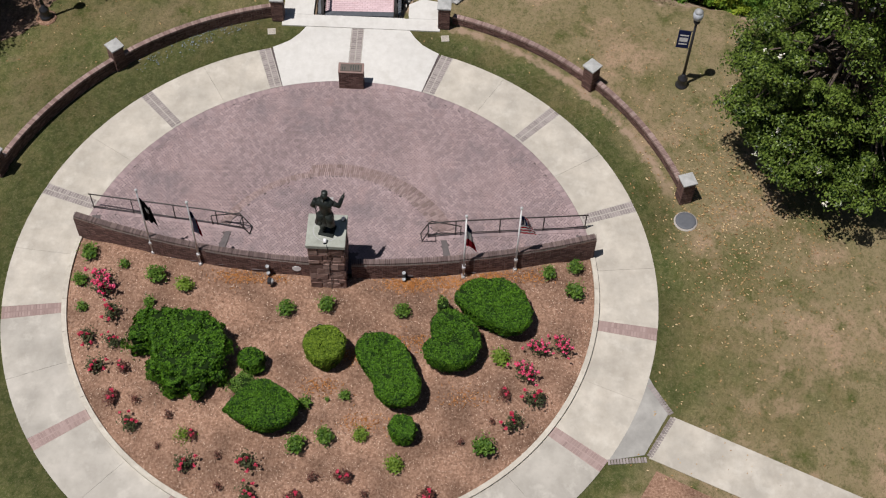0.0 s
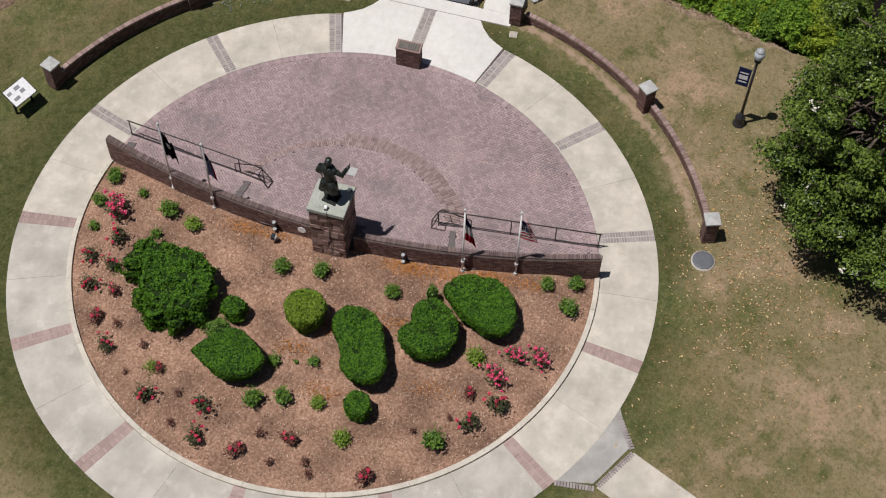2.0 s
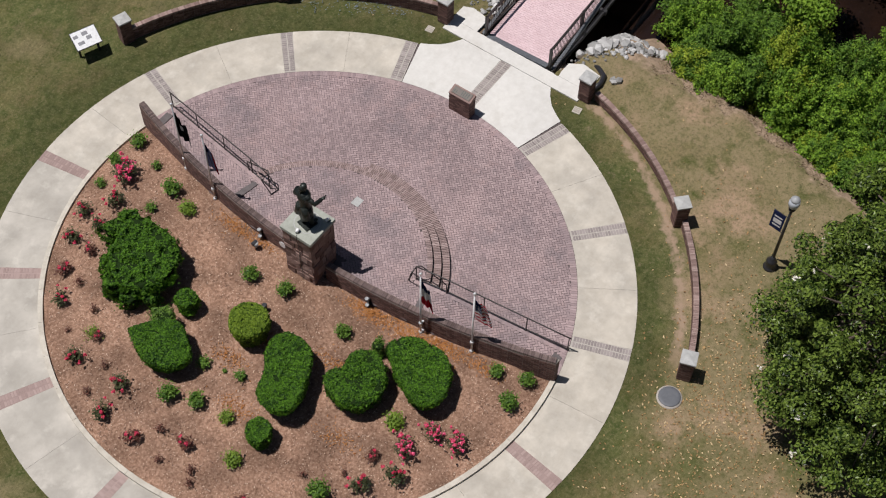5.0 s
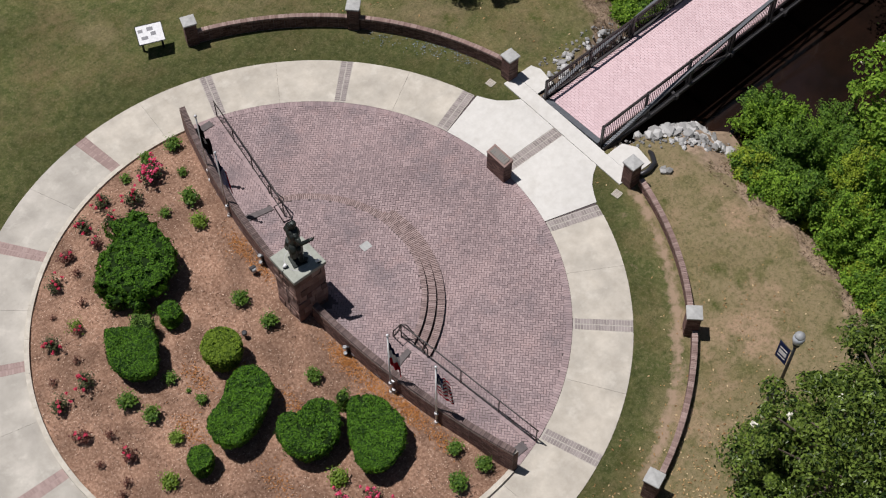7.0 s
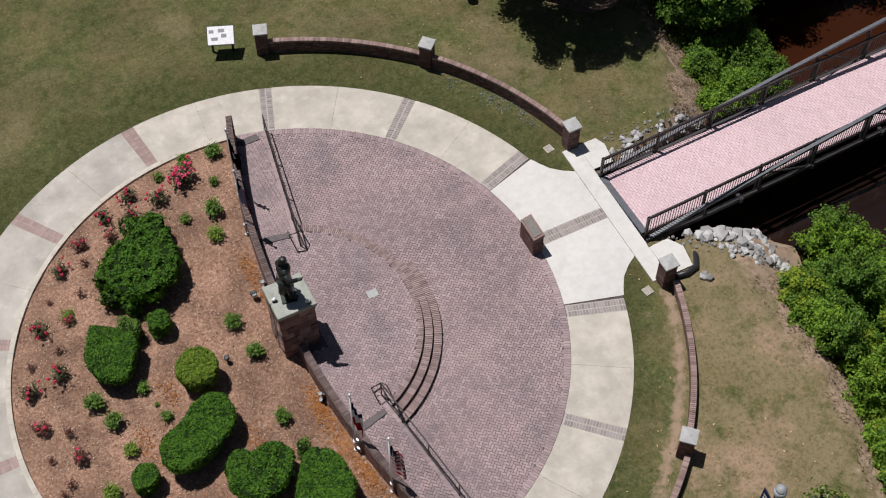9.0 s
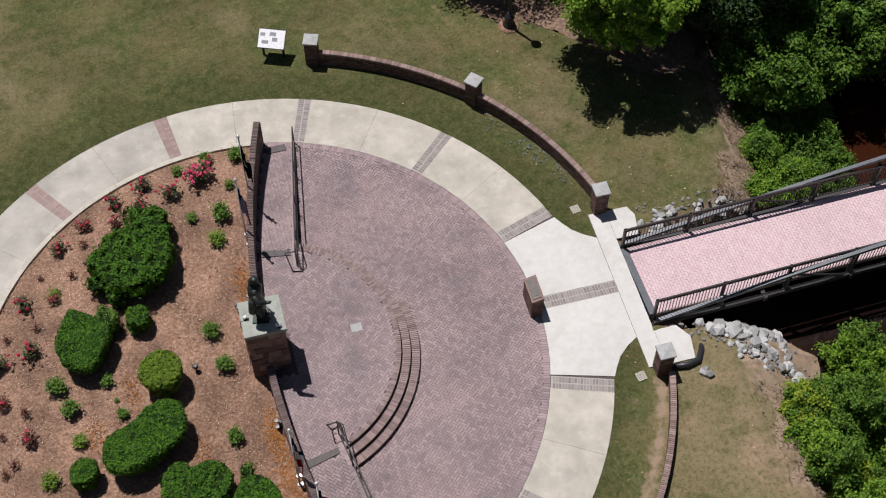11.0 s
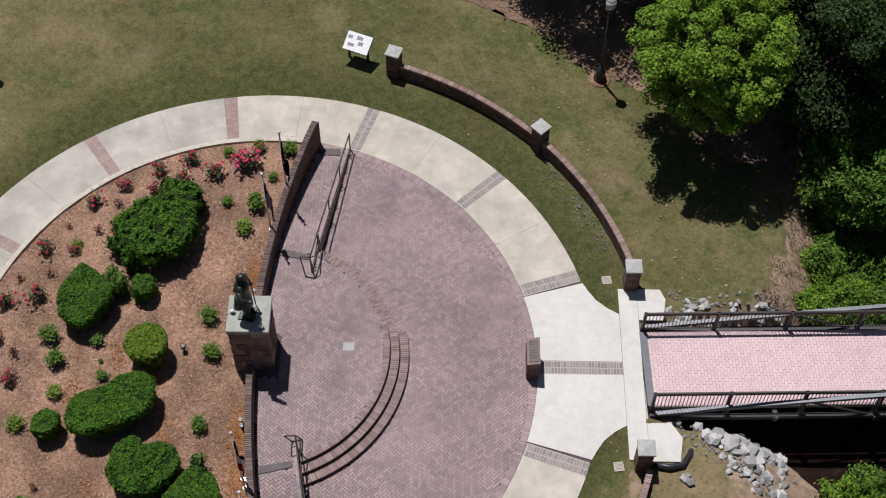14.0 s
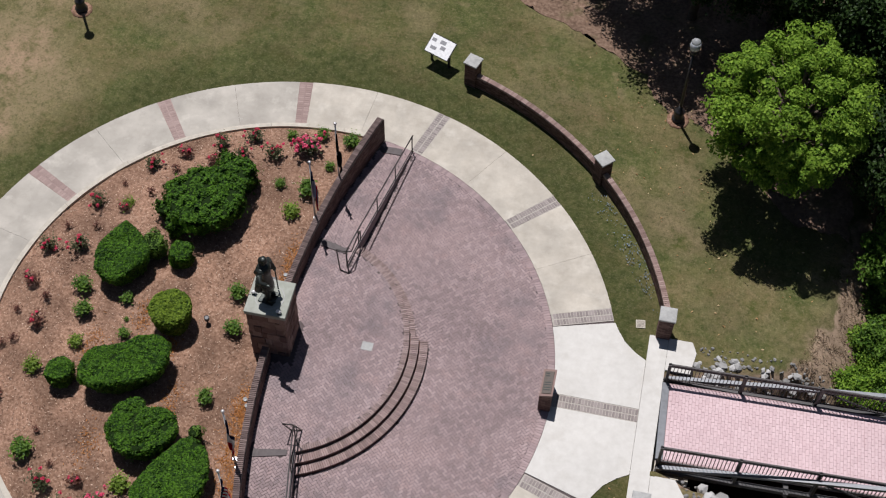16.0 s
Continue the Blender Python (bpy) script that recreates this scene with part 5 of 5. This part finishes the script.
# ---- planting ----
def hedge(outline, h, z0, label, leafmat=BOXWOOD, density=1500, rough=0.05, seed=0, group="clipped hedges", leaf=0.045, name="hedge", notch=0.0):
    """A clipped evergreen: a dark inner body with a skin of small leaves; outline anticlockwise in metres."""
    rng = np.random.default_rng(seed)
    P = np.array(outline, float)
    c = P.mean(0)
    # round the outline off
    for _ in range(3):
        P = np.stack([0.75 * P + 0.25 * np.roll(P, -1, 0), 0.25 * P + 0.75 * np.roll(P, -1, 0)], 1).reshape(-1, 2)
    n = len(P)
    t = thing(name, label, "shrub", group, at=(c[0], c[1], z0))
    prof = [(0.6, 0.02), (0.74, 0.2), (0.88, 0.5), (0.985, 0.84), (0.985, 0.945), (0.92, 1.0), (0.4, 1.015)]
    # near-black body: shade between the leaves put into its colour
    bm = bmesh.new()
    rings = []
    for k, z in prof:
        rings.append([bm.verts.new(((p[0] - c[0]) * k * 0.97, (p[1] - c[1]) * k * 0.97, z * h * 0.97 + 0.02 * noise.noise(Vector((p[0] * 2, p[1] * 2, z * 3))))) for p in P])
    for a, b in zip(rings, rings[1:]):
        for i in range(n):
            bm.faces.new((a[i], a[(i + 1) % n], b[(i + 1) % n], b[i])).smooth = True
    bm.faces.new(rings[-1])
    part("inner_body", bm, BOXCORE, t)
    area = 0.5 * abs(np.sum(P[:, 0] * np.roll(P[:, 1], -1) - np.roll(P[:, 0], -1) * P[:, 1]))
    per = np.linalg.norm(P - np.roll(P, -1, 0), axis=1).sum()
    m = int(density * (area + per * h * 0.8))
    # leaves on the top and the sides
    i = rng.integers(0, n, m)
    f = rng.random(m)
    edge = P[i] * (1 - f)[:, None] + np.roll(P, -1, 0)[i] * f[:, None] - c
    on_top = rng.random(m) < area / (area + per * h * 0.8)
    zs = np.where(on_top, 1.0, rng.uniform(0.03, 0.97, m))
    ks = np.where(on_top, np.sqrt(rng.random(m)), np.interp(zs, [q[1] for q in prof], [q[0] for q in prof]))
    zz = np.where(on_top, np.interp(ks, [0.4, 0.92, 0.985, 1.0], [1.015, 1.0, 0.945, 0.87]), zs) * h
    lump = np.array([noise.noise(Vector((a * 2.4, b * 2.4, z * 2.4 + seed))) + 0.5 * noise.noise(Vector((a * 6, b * 6, z * 6 + seed))) for a, b, z in zip(edge[:, 0] * ks + c[0], edge[:, 1] * ks + c[1], zz)])
    out = np.stack([edge[:, 0] / (np.linalg.norm(edge, axis=1) + 1e-6), edge[:, 1] / (np.linalg.norm(edge, axis=1) + 1e-6), 0 * zz], 1)
    out[on_top] = (0, 0, 1)
    pts = np.stack([edge[:, 0] * ks, edge[:, 1] * ks, zz], 1) + out * (lump * rough * 2 + rng.normal(0, 0.026, m) + (rng.random(m) < 0.03) * rng.random(m) * rough * 1.5)[:, None]
    keep = lump > -0.62 + notch
    part("foliage", leaf_mesh("foliage", pts[keep], out[keep], leaf, leafmat, seed, 0.25, 0.7), None, t)
    return t


def zbed(o):
    return bed_z(sum(p[0] for p in o) / len(o), sum(p[1] for p in o) / len(o)) - 0.02


HEDGES = [
    ([(-3.75, 6.0), (-4.25, 6.05), (-4.75, 5.45), (-5.15, 4.7), (-4.85, 3.95), (-4.2, 3.5), (-3.4, 3.45), (-2.6, 3.95), (-2.3, 4.7), (-2.3, 5.5), (-2.45, 6.4), (-3.15, 6.55)], 1.25, "large overgrown dark green hedge with loose shoots", 0.15, 0.22),
    ([(-6.62, 2.55), (-6.9, 1.7), (-6.55, 0.9), (-5.95, 0.62), (-5.48, 0.85), (-5.2, 1.45), (-4.95, 1.75), (-5.0, 2.3), (-5.5, 2.85), (-6.1, 3.2), (-6.22, 3.22)], 1.05, "broad clipped dark green hedge with a pointed end", 0.045, 0),
    ([(-2.66, -0.05), (-2.88, 0.5), (-3.42, 0.75), (-3.98, 0.5), (-4.22, -0.05), (-3.98, -0.62), (-3.42, -0.85), (-2.88, -0.62)], 1.2, "round clipped yellow-green boxwood ball", 0.035, 0),
    ([(-4.1, -1.35), (-4.7, -1.9), (-5.4, -2.05), (-5.8, -2.6), (-5.65, -3.35), (-5.0, -3.65), (-4.3, -3.35), (-3.6, -3.05), (-2.95, -2.6), (-2.82, -1.7), (-3.4, -1.1)], 1.15, "kidney-shaped clipped dark green hedge", 0.045, 0),
    ([(-3.8, -3.75), (-4.1, -4.5), (-4.0, -5.3), (-3.25, -5.72), (-2.5, -5.58), (-1.78, -4.9), (-1.75, -4.15), (-2.43, -3.8), (-3.0, -4.05), (-3.25, -3.5)], 1.1, "clipped dark green hedge with a notch in its side", 0.08, -1),
    ([(-1.85, -5.25), (-2.3, -6.1), (-2.66, -7.0), (-2.08, -7.5), (-1.3, -7.45), (-0.5, -6.9), (-0.22, -5.9), (-0.5, -5.05), (-1.18, -4.52)], 1.1, "large rounded clipped dark green hedge", 0.045, 0),
    ([(-6.95, -2.9), (-6.85, -3.5), (-6.1, -3.42), (-5.95, -2.75), (-6.55, -2.5)], 0.85, "small round clipped green bush", 0.04, 0),
    ([(-3.5, 2.55), (-3.75, 3.0), (-4.2, 2.95), (-4.4, 2.5), (-4.1, 2.12), (-3.65, 2.15)], 0.8, "small ball-shaped bush on a short stem", 0.08, 0),
]
for k, (o, h, label, rough, notch) in enumerate(HEDGES):
    hedge(o, h + 0.02, zbed(o), label, BALLLEAF if k == 2 else BOXWOOD, 1900, rough, k + 1, notch=notch, leaf=0.05)
LOBES = [(-2.75, 6.4, 0.5, 1.2, 0.19), (-3.3, 6.6, 0.4, 1.05, 0.19), (-4.45, 5.85, 0.36, 0.95, 0.19), (-5.0, 5.2, 0.36, 0.9, 0.19), (-5.1, 4.35, 0.34, 0.85, 0.19), (-4.55, 3.75, 0.34, 0.8, 0.19)]
for k, (x, y, r, h, rough) in enumerate(LOBES):
    ring = [(x + r * (1 + 0.2 * math.sin(3 * a + k)) * math.cos(a), y + r * (1 + 0.2 * math.cos(2 * a + k)) * math.sin(a)) for a in (2 * math.pi * i / 8 for i in range(8))]
    hedge(ring, h, 0.29, "loose dark green shoots beside the large hedge", BOXWOOD, 1300, rough, 40 + k, leaf=0.06)
hedge([(-4.62, 2.5), (-4.7, 3.0), (-5.1, 3.18), (-5.45, 2.8), (-5.1, 2.3)], 0.9, 0.28, "loose light green shrub beside a hedge", YOUNG, 1100, 0.12, 20)
hedge([(-1.0, -4.1), (-1.15, -4.5), (-1.5, -4.4), (-1.45, -4.0)], 0.75, 0.28, "loose light green shrub beside a hedge", YOUNG, 1100, 0.12, 21)


def tuft(name, mats, n, r, h, seed, leaf=0.05, blooms=0, bloom=None):
    """A small shrub: stems from one root, leaves on them, flowers on top."""
    rng = np.random.default_rng(seed)
    t = thing(name, "", "shrub")
    bm = bmesh.new()
    tips = []
    for k in range(9):
        a, s = rng.uniform(0, 6.28), rng.uniform(0.45, 1.0)
        tip = (r * s * math.cos(a) * 0.8, r * s * math.sin(a) * 0.8, h * rng.uniform(0.6, 1.0))
        tips.append(tip)
        tube(bm, [(0, 0, -0.05), (tip[0] * 0.4, tip[1] * 0.4, tip[2] * 0.6), tip], 0.012, 5, 0.005)
    part("branchwork", bm, TWIG, t)
    tips = np.array(tips)
    f = rng.uniform(0.35, 1.05, n)
    base = tips[rng.integers(0, 9, n)]
    pts = base * np.stack([f, f, f ** 0.7], 1) + rng.normal(0, 0.06 + 0.1 * r, (n, 3)) * (1, 1, 0.7)
    pts[:, 2] = np.abs(pts[:, 2]) + 0.03
    out = pts / (np.linalg.norm(pts, axis=1)[:, None] + 1e-6)
    part("leaves", leaf_mesh("leaves", pts, out, leaf, mats, seed, 0.5, 1.0), None, t)
    if blooms:
        q = tips[rng.integers(0, 9, blooms)] * (1, 1, 1) + rng.normal(0, 0.4 * r, (blooms, 3)) * (1, 1, 0.25)
        q[:, 2] = np.maximum(q[:, 2], h * 0.6) + 0.05
        pp = np.repeat(q, 9, 0) + rng.normal(0, 0.028, (blooms * 9, 3))
        part("flowering_top", leaf_mesh("flowering_top", pp, (pp - np.repeat(q, 9, 0)) * 20, 0.042, bloom, seed + 1, 0.6, 0.6, 0.8), None, t, "", "stuff")
    return t


def plant(protos, spots, labels, group):
    """Sets out copies of the first shrubs, turned and scaled."""
    rg = random.Random(len(spots))
    used = set()
    for (x, y, s), k in spots:
        p = protos[k]
        m = pose(x, y, bed_z(x, y), 0, 0, rg.uniform(0, 360)) @ Matrix.Scale(s, 4)
        if k in used:
            ob = copy_thing(p, m)
            ob.matrix_basis = m
        else:
            p.matrix_basis = m
            ob = p
            used.add(k)
        tagged(ob, labels[k], "shrub", group)


young = [tuft("young_shrub", YOUNG, 560, 0.24, 0.42, 31), tuft("young_shrub", LIME, 480, 0.26, 0.38, 32), tuft("young_shrub", YOUNG, 260, 0.2, 0.34, 33)]
plant(young, [((0.72, 9.35, 1.15), 0), ((-0.5, 9.5, 0.95), 0), ((-1.65, 9.2, 0.95), 2), ((0.2, 7.9, 0.85), 2), ((-0.34, 6.6, 1.25), 0), ((-0.68, 5.48, 1.1), 1), ((-1.44, 6.7, 0.95), 2), ((-1.55, 1.56, 1.1), 0), ((-1.28, 0.1, 1.1), 0), ((-1.44, -2.74, 1.0), 0), ((0.56, -8.18, 0.95), 0), ((0.97, -9.23, 1.0), 0), ((-0.16, -9.2, 1.2), 0), ((-3.22, -6.42, 1.15), 1), ((-6.81, -5.89, 1.3), 0), ((-7.66, -2.79, 1.05), 1), ((-6.54, -1.54, 0.9), 1), ((-6.71, -0.28, 1.1), 0), ((-7.07, 0.69, 1.2), 0), ((-5.38, 0.53, 1.05), 2), ((-5.0, -0.87, 0.95), 2), ((-5.15, -0.25, 0.4), 2)],
      {0: "young green shrub in the mulch", 1: "young yellow-green shrub in the mulch", 2: "small sparse green shrub in the mulch"}, "young shrubs in the bed")
roses = [tuft("rose_bush", ROSELEAF, 420, 0.42, 0.6, 41, 0.05, 40, ROSE), tuft("rose_bush", ROSELEAF, 240, 0.26, 0.4, 42, 0.045, 6, RED), tuft("rose_bush", REDLEAF, 200, 0.24, 0.36, 43, 0.045, 4, RED), tuft("rose_bush", REDLEAF, 70, 0.22, 0.32, 44, 0.04)]
plant(roses, [((-0.88, 8.59, 1.25), 0), ((-2.05, 8.03, 1.25), 1), ((-3.07, 8.77, 1.2), 1), ((-3.19, 7.79, 1.0), 1), ((-4.23, 8.19, 1.2), 1), ((-4.21, 7.23, 0.95), 2), ((-5.45, 7.48, 1.15), 2), ((-5.48, 6.58, 1.0), 3), ((-6.4, 6.63, 1.15), 1), ((-7.94, 4.43, 1.2), 1), ((-6.11, 5.3, 0.95), 3), ((-7.26, 5.56, 0.7), 3), ((-7.86, 2.33, 1.25), 1), ((-7.59, 3.36, 0.8), 3), ((-8.94, 2.14, 1.2), 1), ((-8.68, 3.18, 0.9), 3), ((-9.05, 0.66, 1.2), 2), ((-8.25, 0.07, 1.1), 3), ((-8.15, -1.02, 1.15), 2), ((-9.14, -0.61, 0.9), 3), ((-8.82, -1.82, 1.0), 3), ((-2.82, -7.78, 0.85), 0), ((-2.6, -8.63, 0.9), 0), ((-3.87, -7.28, 1.0), 0), ((-4.79, -7.65, 1.3), 1), ((-5.79, -6.85, 1.25), 1), ((-4.73, -6.59, 0.95), 2), ((-5.79, -6.18, 0.7), 3), ((-8.72, -3.93, 1.2), 2), ((-9.17, -2.07, 0.9), 3), ((-6.61, -5.1, 0.8), 3), ((-6.85, 4.37, 0.8), 2)],
      {0: "rose bush covered in pink flowers", 1: "small rose bush with a few red flowers", 2: "small rust-leaved rose bush", 3: "sparse brown rose bush, almost bare"}, "roses in the bed")

weed = tuft("weed_patch", LIME, 240, 0.5, 0.12, 46, 0.04)
weed.matrix_basis = pose(-6.75, 4.75, bed_z(-6.75, 4.75))
tagged(weed, "pale green patch of weeds in the mulch", "weeds")


# ---- trees ----
def tree(name, label, x, y, h, r, mat, n, leaf, seed, crown_z=0.62, squash=0.75, clumps=70, blossom=0, z0=0.0, spread=0.3, group="park trees", trunk=0.22):
    """A tapered trunk with limbs, and a crown of many leaf clumps with gaps."""
    rng = np.random.default_rng(seed)
    t = thing(name, label, "tree", group, at=(x, y, z0))
    bm = bmesh.new()
    top = h * 0.8
    tube(bm, [(0, 0, -0.2), (0.05, 0.03, h * 0.2), (0.1, -0.04, h * 0.45), (0.05, 0.05, top)], trunk, 10, 0.05)
    cz = h * crown_z
    cs = []
    for k in range(clumps):
        v = rng.normal(0, 1, 3)
        v /= np.linalg.norm(v)
        q = rng.uniform(0.62, 0.98) * (1 + 0.18 * noise.noise(Vector(v * 2.0) + Vector((seed, 0, 0))))
        c = v * q * np.array([r, r, (h - cz) / 1.0 if v[2] > 0 else cz * squash])
        c[2] += cz
        cs.append(c)
        if k % 4 == 0:
            a = Vector((0.05, 0, h * rng.uniform(0.2, 0.6)))
            e = Vector(c)
            tube(bm, [a, a.lerp(e, 0.5) + Vector((0, 0, 0.15 * r)), e], 0.07, 6, 0.02)
    part("trunk", bm, BARK, t)
    cs = np.array(cs)
    pick = rng.integers(0, clumps, n)
    size = r * spread * rng.uniform(0.45, 1.45, clumps)
    d = rng.normal(0, 1, (n, 3))
    d /= np.linalg.norm(d, axis=1)[:, None]
    d[:, 2] = np.where(d[:, 2] < -0.3, -d[:, 2], d[:, 2])
    reach = np.where(rng.random(n) < 0.68, np.cbrt(rng.uniform(0.2, 1, n)), np.abs(rng.normal(0, 0.55, n)))
    pts = cs[pick] + d * size[pick][:, None] * reach[:, None] * np.array([1, 1, 0.7])
    part("crown", leaf_mesh("crown", pts, d, leaf, mat, seed, 0.35, 0.8), None, t)
    if blossom:
        up = cs[cs[:, 2] > cz * 0.6]
        q = up[rng.integers(0, len(up), blossom)] + rng.normal(0, r * 0.06, (blossom, 3)) * (1, 1, 0.3)
        v = q - np.array([0, 0, cz])
        q = q + v / np.linalg.norm(v, axis=1)[:, None] * r * 0.05
        pp = np.repeat(q, 10, 0) + rng.normal(0, 0.04, (blossom * 10, 3))
        part("blossoms", leaf_mesh("blossoms", pp, np.tile((0, 0, 1.0), (len(pp), 1)), 0.06, CREAM, seed, 0.6, 0.8, 0.7), None, t, "large cream magnolia blossoms")
    return t


tree("magnolia", "broad evergreen magnolia with cream blossoms on the lawn", 7.85, -19.6, 13.8, 4.9, MAGNOLIA, 240000, 0.070, 51, 0.22, 0.4, 640, 90, group="lawn trees", spread=0.112)
tree("maple", "bright green maple at the edge of the lawn", 16.85, 10.95, 7.6, 3.25, MAPLE, 70000, 0.075, 52, 0.6, 0.6, 300, group="lawn trees", spread=0.12)
WOODS = [(22.0, 15.0, 10.0, 4.2), (19.0, 17.5, 9.5, 3.8), (27.0, 13.5, 11.0, 4.4), (22.5, 21.5, 10.5, 4.4), (16.2, 19.8, 9.0, 3.6), (33.0, -4.0, 9.0, 4.2), (31.0, -11.0, 9.5, 4.4), (35, 2.0, 10, 4), (13.0, 19.3, 9.0, 3.5), (9.5, 22.5, 9.0, 3.6), (21.6, 11.4, 8.5, 3.0), (24.4, 12.2, 9.5, 3.4), (22.6, 8.3, 4.4, 2.1), (25.7, 9.0, 6.5, 2.4), (29.0, 10.0, 7.5, 2.9), (33.5, 11.0, 11.0, 4.2)]
for k, (x, y, h, r) in enumerate(WOODS):
    tree("bank_tree", "dark green broadleaf tree on the creek bank", x, y, h, r, MIDLEAF if (x, y) in ((22.6, 8.3), (25.7, 9.0)) else OAK, 34000, 0.085, 60 + k, 0.58, 0.7, 90, z0=float(ground_z(x, y)), group="creek bank trees", spread=0.27)

tree("blossom_tree", "small pale green tree with cream blossom on the bank", 24.2, -8.2, 7.5, 2.0, MAPLE, 6000, 0.1, 90, 0.6, 0.6, 40, 60, z0=float(ground_z(24.2, -8.2)), group="creek bank trees")


def bush(x, y, r, h, mat, seed, n=4600):
    """A loose shrub: shoots fanning from one root, leafed along their outer half."""
    rng = np.random.default_rng(seed)
    t = thing("bank_shrub", "loose bright green shrub on the creek bank", "shrub", "shrubs on the bank", at=(x, y, float(ground_z(x, y))))
    k = 30
    a, q = rng.uniform(0, 2 * math.pi, k), np.sqrt(rng.uniform(0.0, 1.0, k))
    tips = np.stack([r * 1.15 * q * np.cos(a), r * 1.15 * q * np.sin(a), h * (1.12 - 0.55 * q * q) * rng.uniform(0.7, 1.15, k)], 1)
    bm = bmesh.new()
    for c in tips:
        tube(bm, [(0, 0, -0.2), tuple(c * (0.35, 0.35, 0.6)), tuple(c)], 0.025, 5, 0.008)
    part("branchwork", bm, TWIG, t)
    pick = rng.integers(0, k, n)
    f = 1.05 - 0.6 * rng.random(n) ** 1.5
    along = tips[pick] * np.stack([f ** 1.4, f ** 1.4, f], 1)
    d = rng.normal(0, 1, (n, 3))
    width = (0.09 + 0.14 * r * (1.1 - f)) * rng.uniform(0.7, 1.3, k)[pick]
    pts = along + d * width[:, None] * (1, 1, 0.7)
    pts[:, 2] = np.maximum(pts[:, 2], 0.05)
    d[:, 2] = np.abs(d[:, 2]) + 0.4
    d /= np.linalg.norm(d, axis=1)[:, None]
    part("leaves", leaf_mesh("leaves", pts, d, 0.06, mat, seed, 0.4, 1.0), None, t)


rg = random.Random(9)
GREENS = (BANKLEAF, MIDLEAF, BANKLEAF, LEMONLEAF, MIDLEAF)
for k in range(74):
    y = -6.0 - 12.0 * rg.random()
    x = float(bank_x(y)) + rg.uniform(1.5, 5.2)
    out = x - float(bank_x(y))
    bush(x, y, rg.uniform(0.5, 0.8) + 0.08 * out, (rg.uniform(0.35, 0.8) + 0.36 * out) * (1.7 if k % 4 == 0 else 0.9), GREENS[k % 5], 100 + k)
for k in range(30):
    y = -6.6 - 11.4 * rg.random()
    x = float(bank_x(y)) + rg.uniform(4.4, 8.4)
    bush(x, y, rg.uniform(0.9, 1.5), rg.uniform(1.6, 3.4), GREENS[(k * 2) % 5], 400 + k, 5600)
for k, (x, y) in enumerate(((20.9, -4.3), (21.6, -4.0), (21.9, -5.0), (20.8, -5.5), (20.0, -6.2), (21.6, -6.6), (20.6, -7.6))):
    bush(x, y, 0.95, 2.0, GREENS[k % 3], 300 + k, 4600)
for k, (x, y) in enumerate(((23.7, 3.6), (24.1, 4.6), (24.2, 5.7), (24.4, 6.7), (23.4, 5.1))):
    bush(x, y, 0.85, 1.5, MIDLEAF, 340 + k)
for k in range(40):
    y = 3.3 + 9 * rg.random()
    x = float(bank_x(y)) + rg.uniform(2.2, 4.6)
    bush(x, y, rg.uniform(0.5, 1.0), rg.uniform(0.6, 1.3), MIDLEAF if k % 3 else BANKLEAF, 200 + k)


def litter():
    rng = np.random.default_rng(77)
    pts = []
    for cx, cy, sx, sy, k in ((5.0, -15.6, 2.2, 1.6, 900), (2.5, -17.5, 2.6, 2.2, 700), (0, -15, 5, 2.5, 500), (8, -15, 3, 1.6, 350), (12, -12, 3, 3, 200), (13, 13, 3, 3, 120), (17, 8, 2, 3, 100)):
        for x, y in rng.normal(0, 1, (k, 2)) * (sx, sy) + (cx, cy):
            if math.hypot(x, y) > 12.6 and x < bank_x(y):
                pts.append((x, y, 0.0))
    me = leaf_mesh("fallen_leaves", pts, np.zeros((len(pts), 3)), 0.05, FALLEN, 78, 1.0, 0.5, 0.5)
    tagged(part("fallen_leaves", me, None), "dry fallen leaves scattered on the lawn", "leaves", "", "stuff")
    pts = []
    for k in range(240):
        a, r = radians(rng.choice((23.0, 28.0, 31.0, 38.0)) + rng.normal(0, 1.6)), rng.normal(13.95, 0.28)
        if r < 14.15:
            pts.append((r * math.cos(a), r * math.sin(a), 0.06))
    me = leaf_mesh("blue_flowers", pts, np.zeros((len(pts), 3)), 0.035, BLUEFLOWER, 79, 0.8, 0.8, 0.6)
    tagged(part("blue_flowers", me, None), "faint drift of small blue flowers beside the wall", "flowers", "", "stuff")


litter()


def bank_debris():
    """Dry grass and twigs on the bare earth of the bank."""
    rng = np.random.default_rng(91)
    pts = []
    for y0, y1, w, k in ((2.9, 8.5, 2.3, 1700), (-14.0, -5.0, 1.6, 1100)):
        for y, u in zip(rng.uniform(y0, y1, k), rng.uniform(0.12, 1.0, k)):
            x = float(bank_x(y)) + w * u
            pts.append((x, y, float(ground_z(x, y)) + 0.05))
    me = leaf_mesh("dry_grass", pts, np.zeros((len(pts), 3)), 0.085, DRYGRASS, 92, 0.8, 1.0, 0.13)
    tagged(part("dry_grass", me, None), "dry grass and twigs on the bare bank", "grass", "", "stuff")


bank_debris()
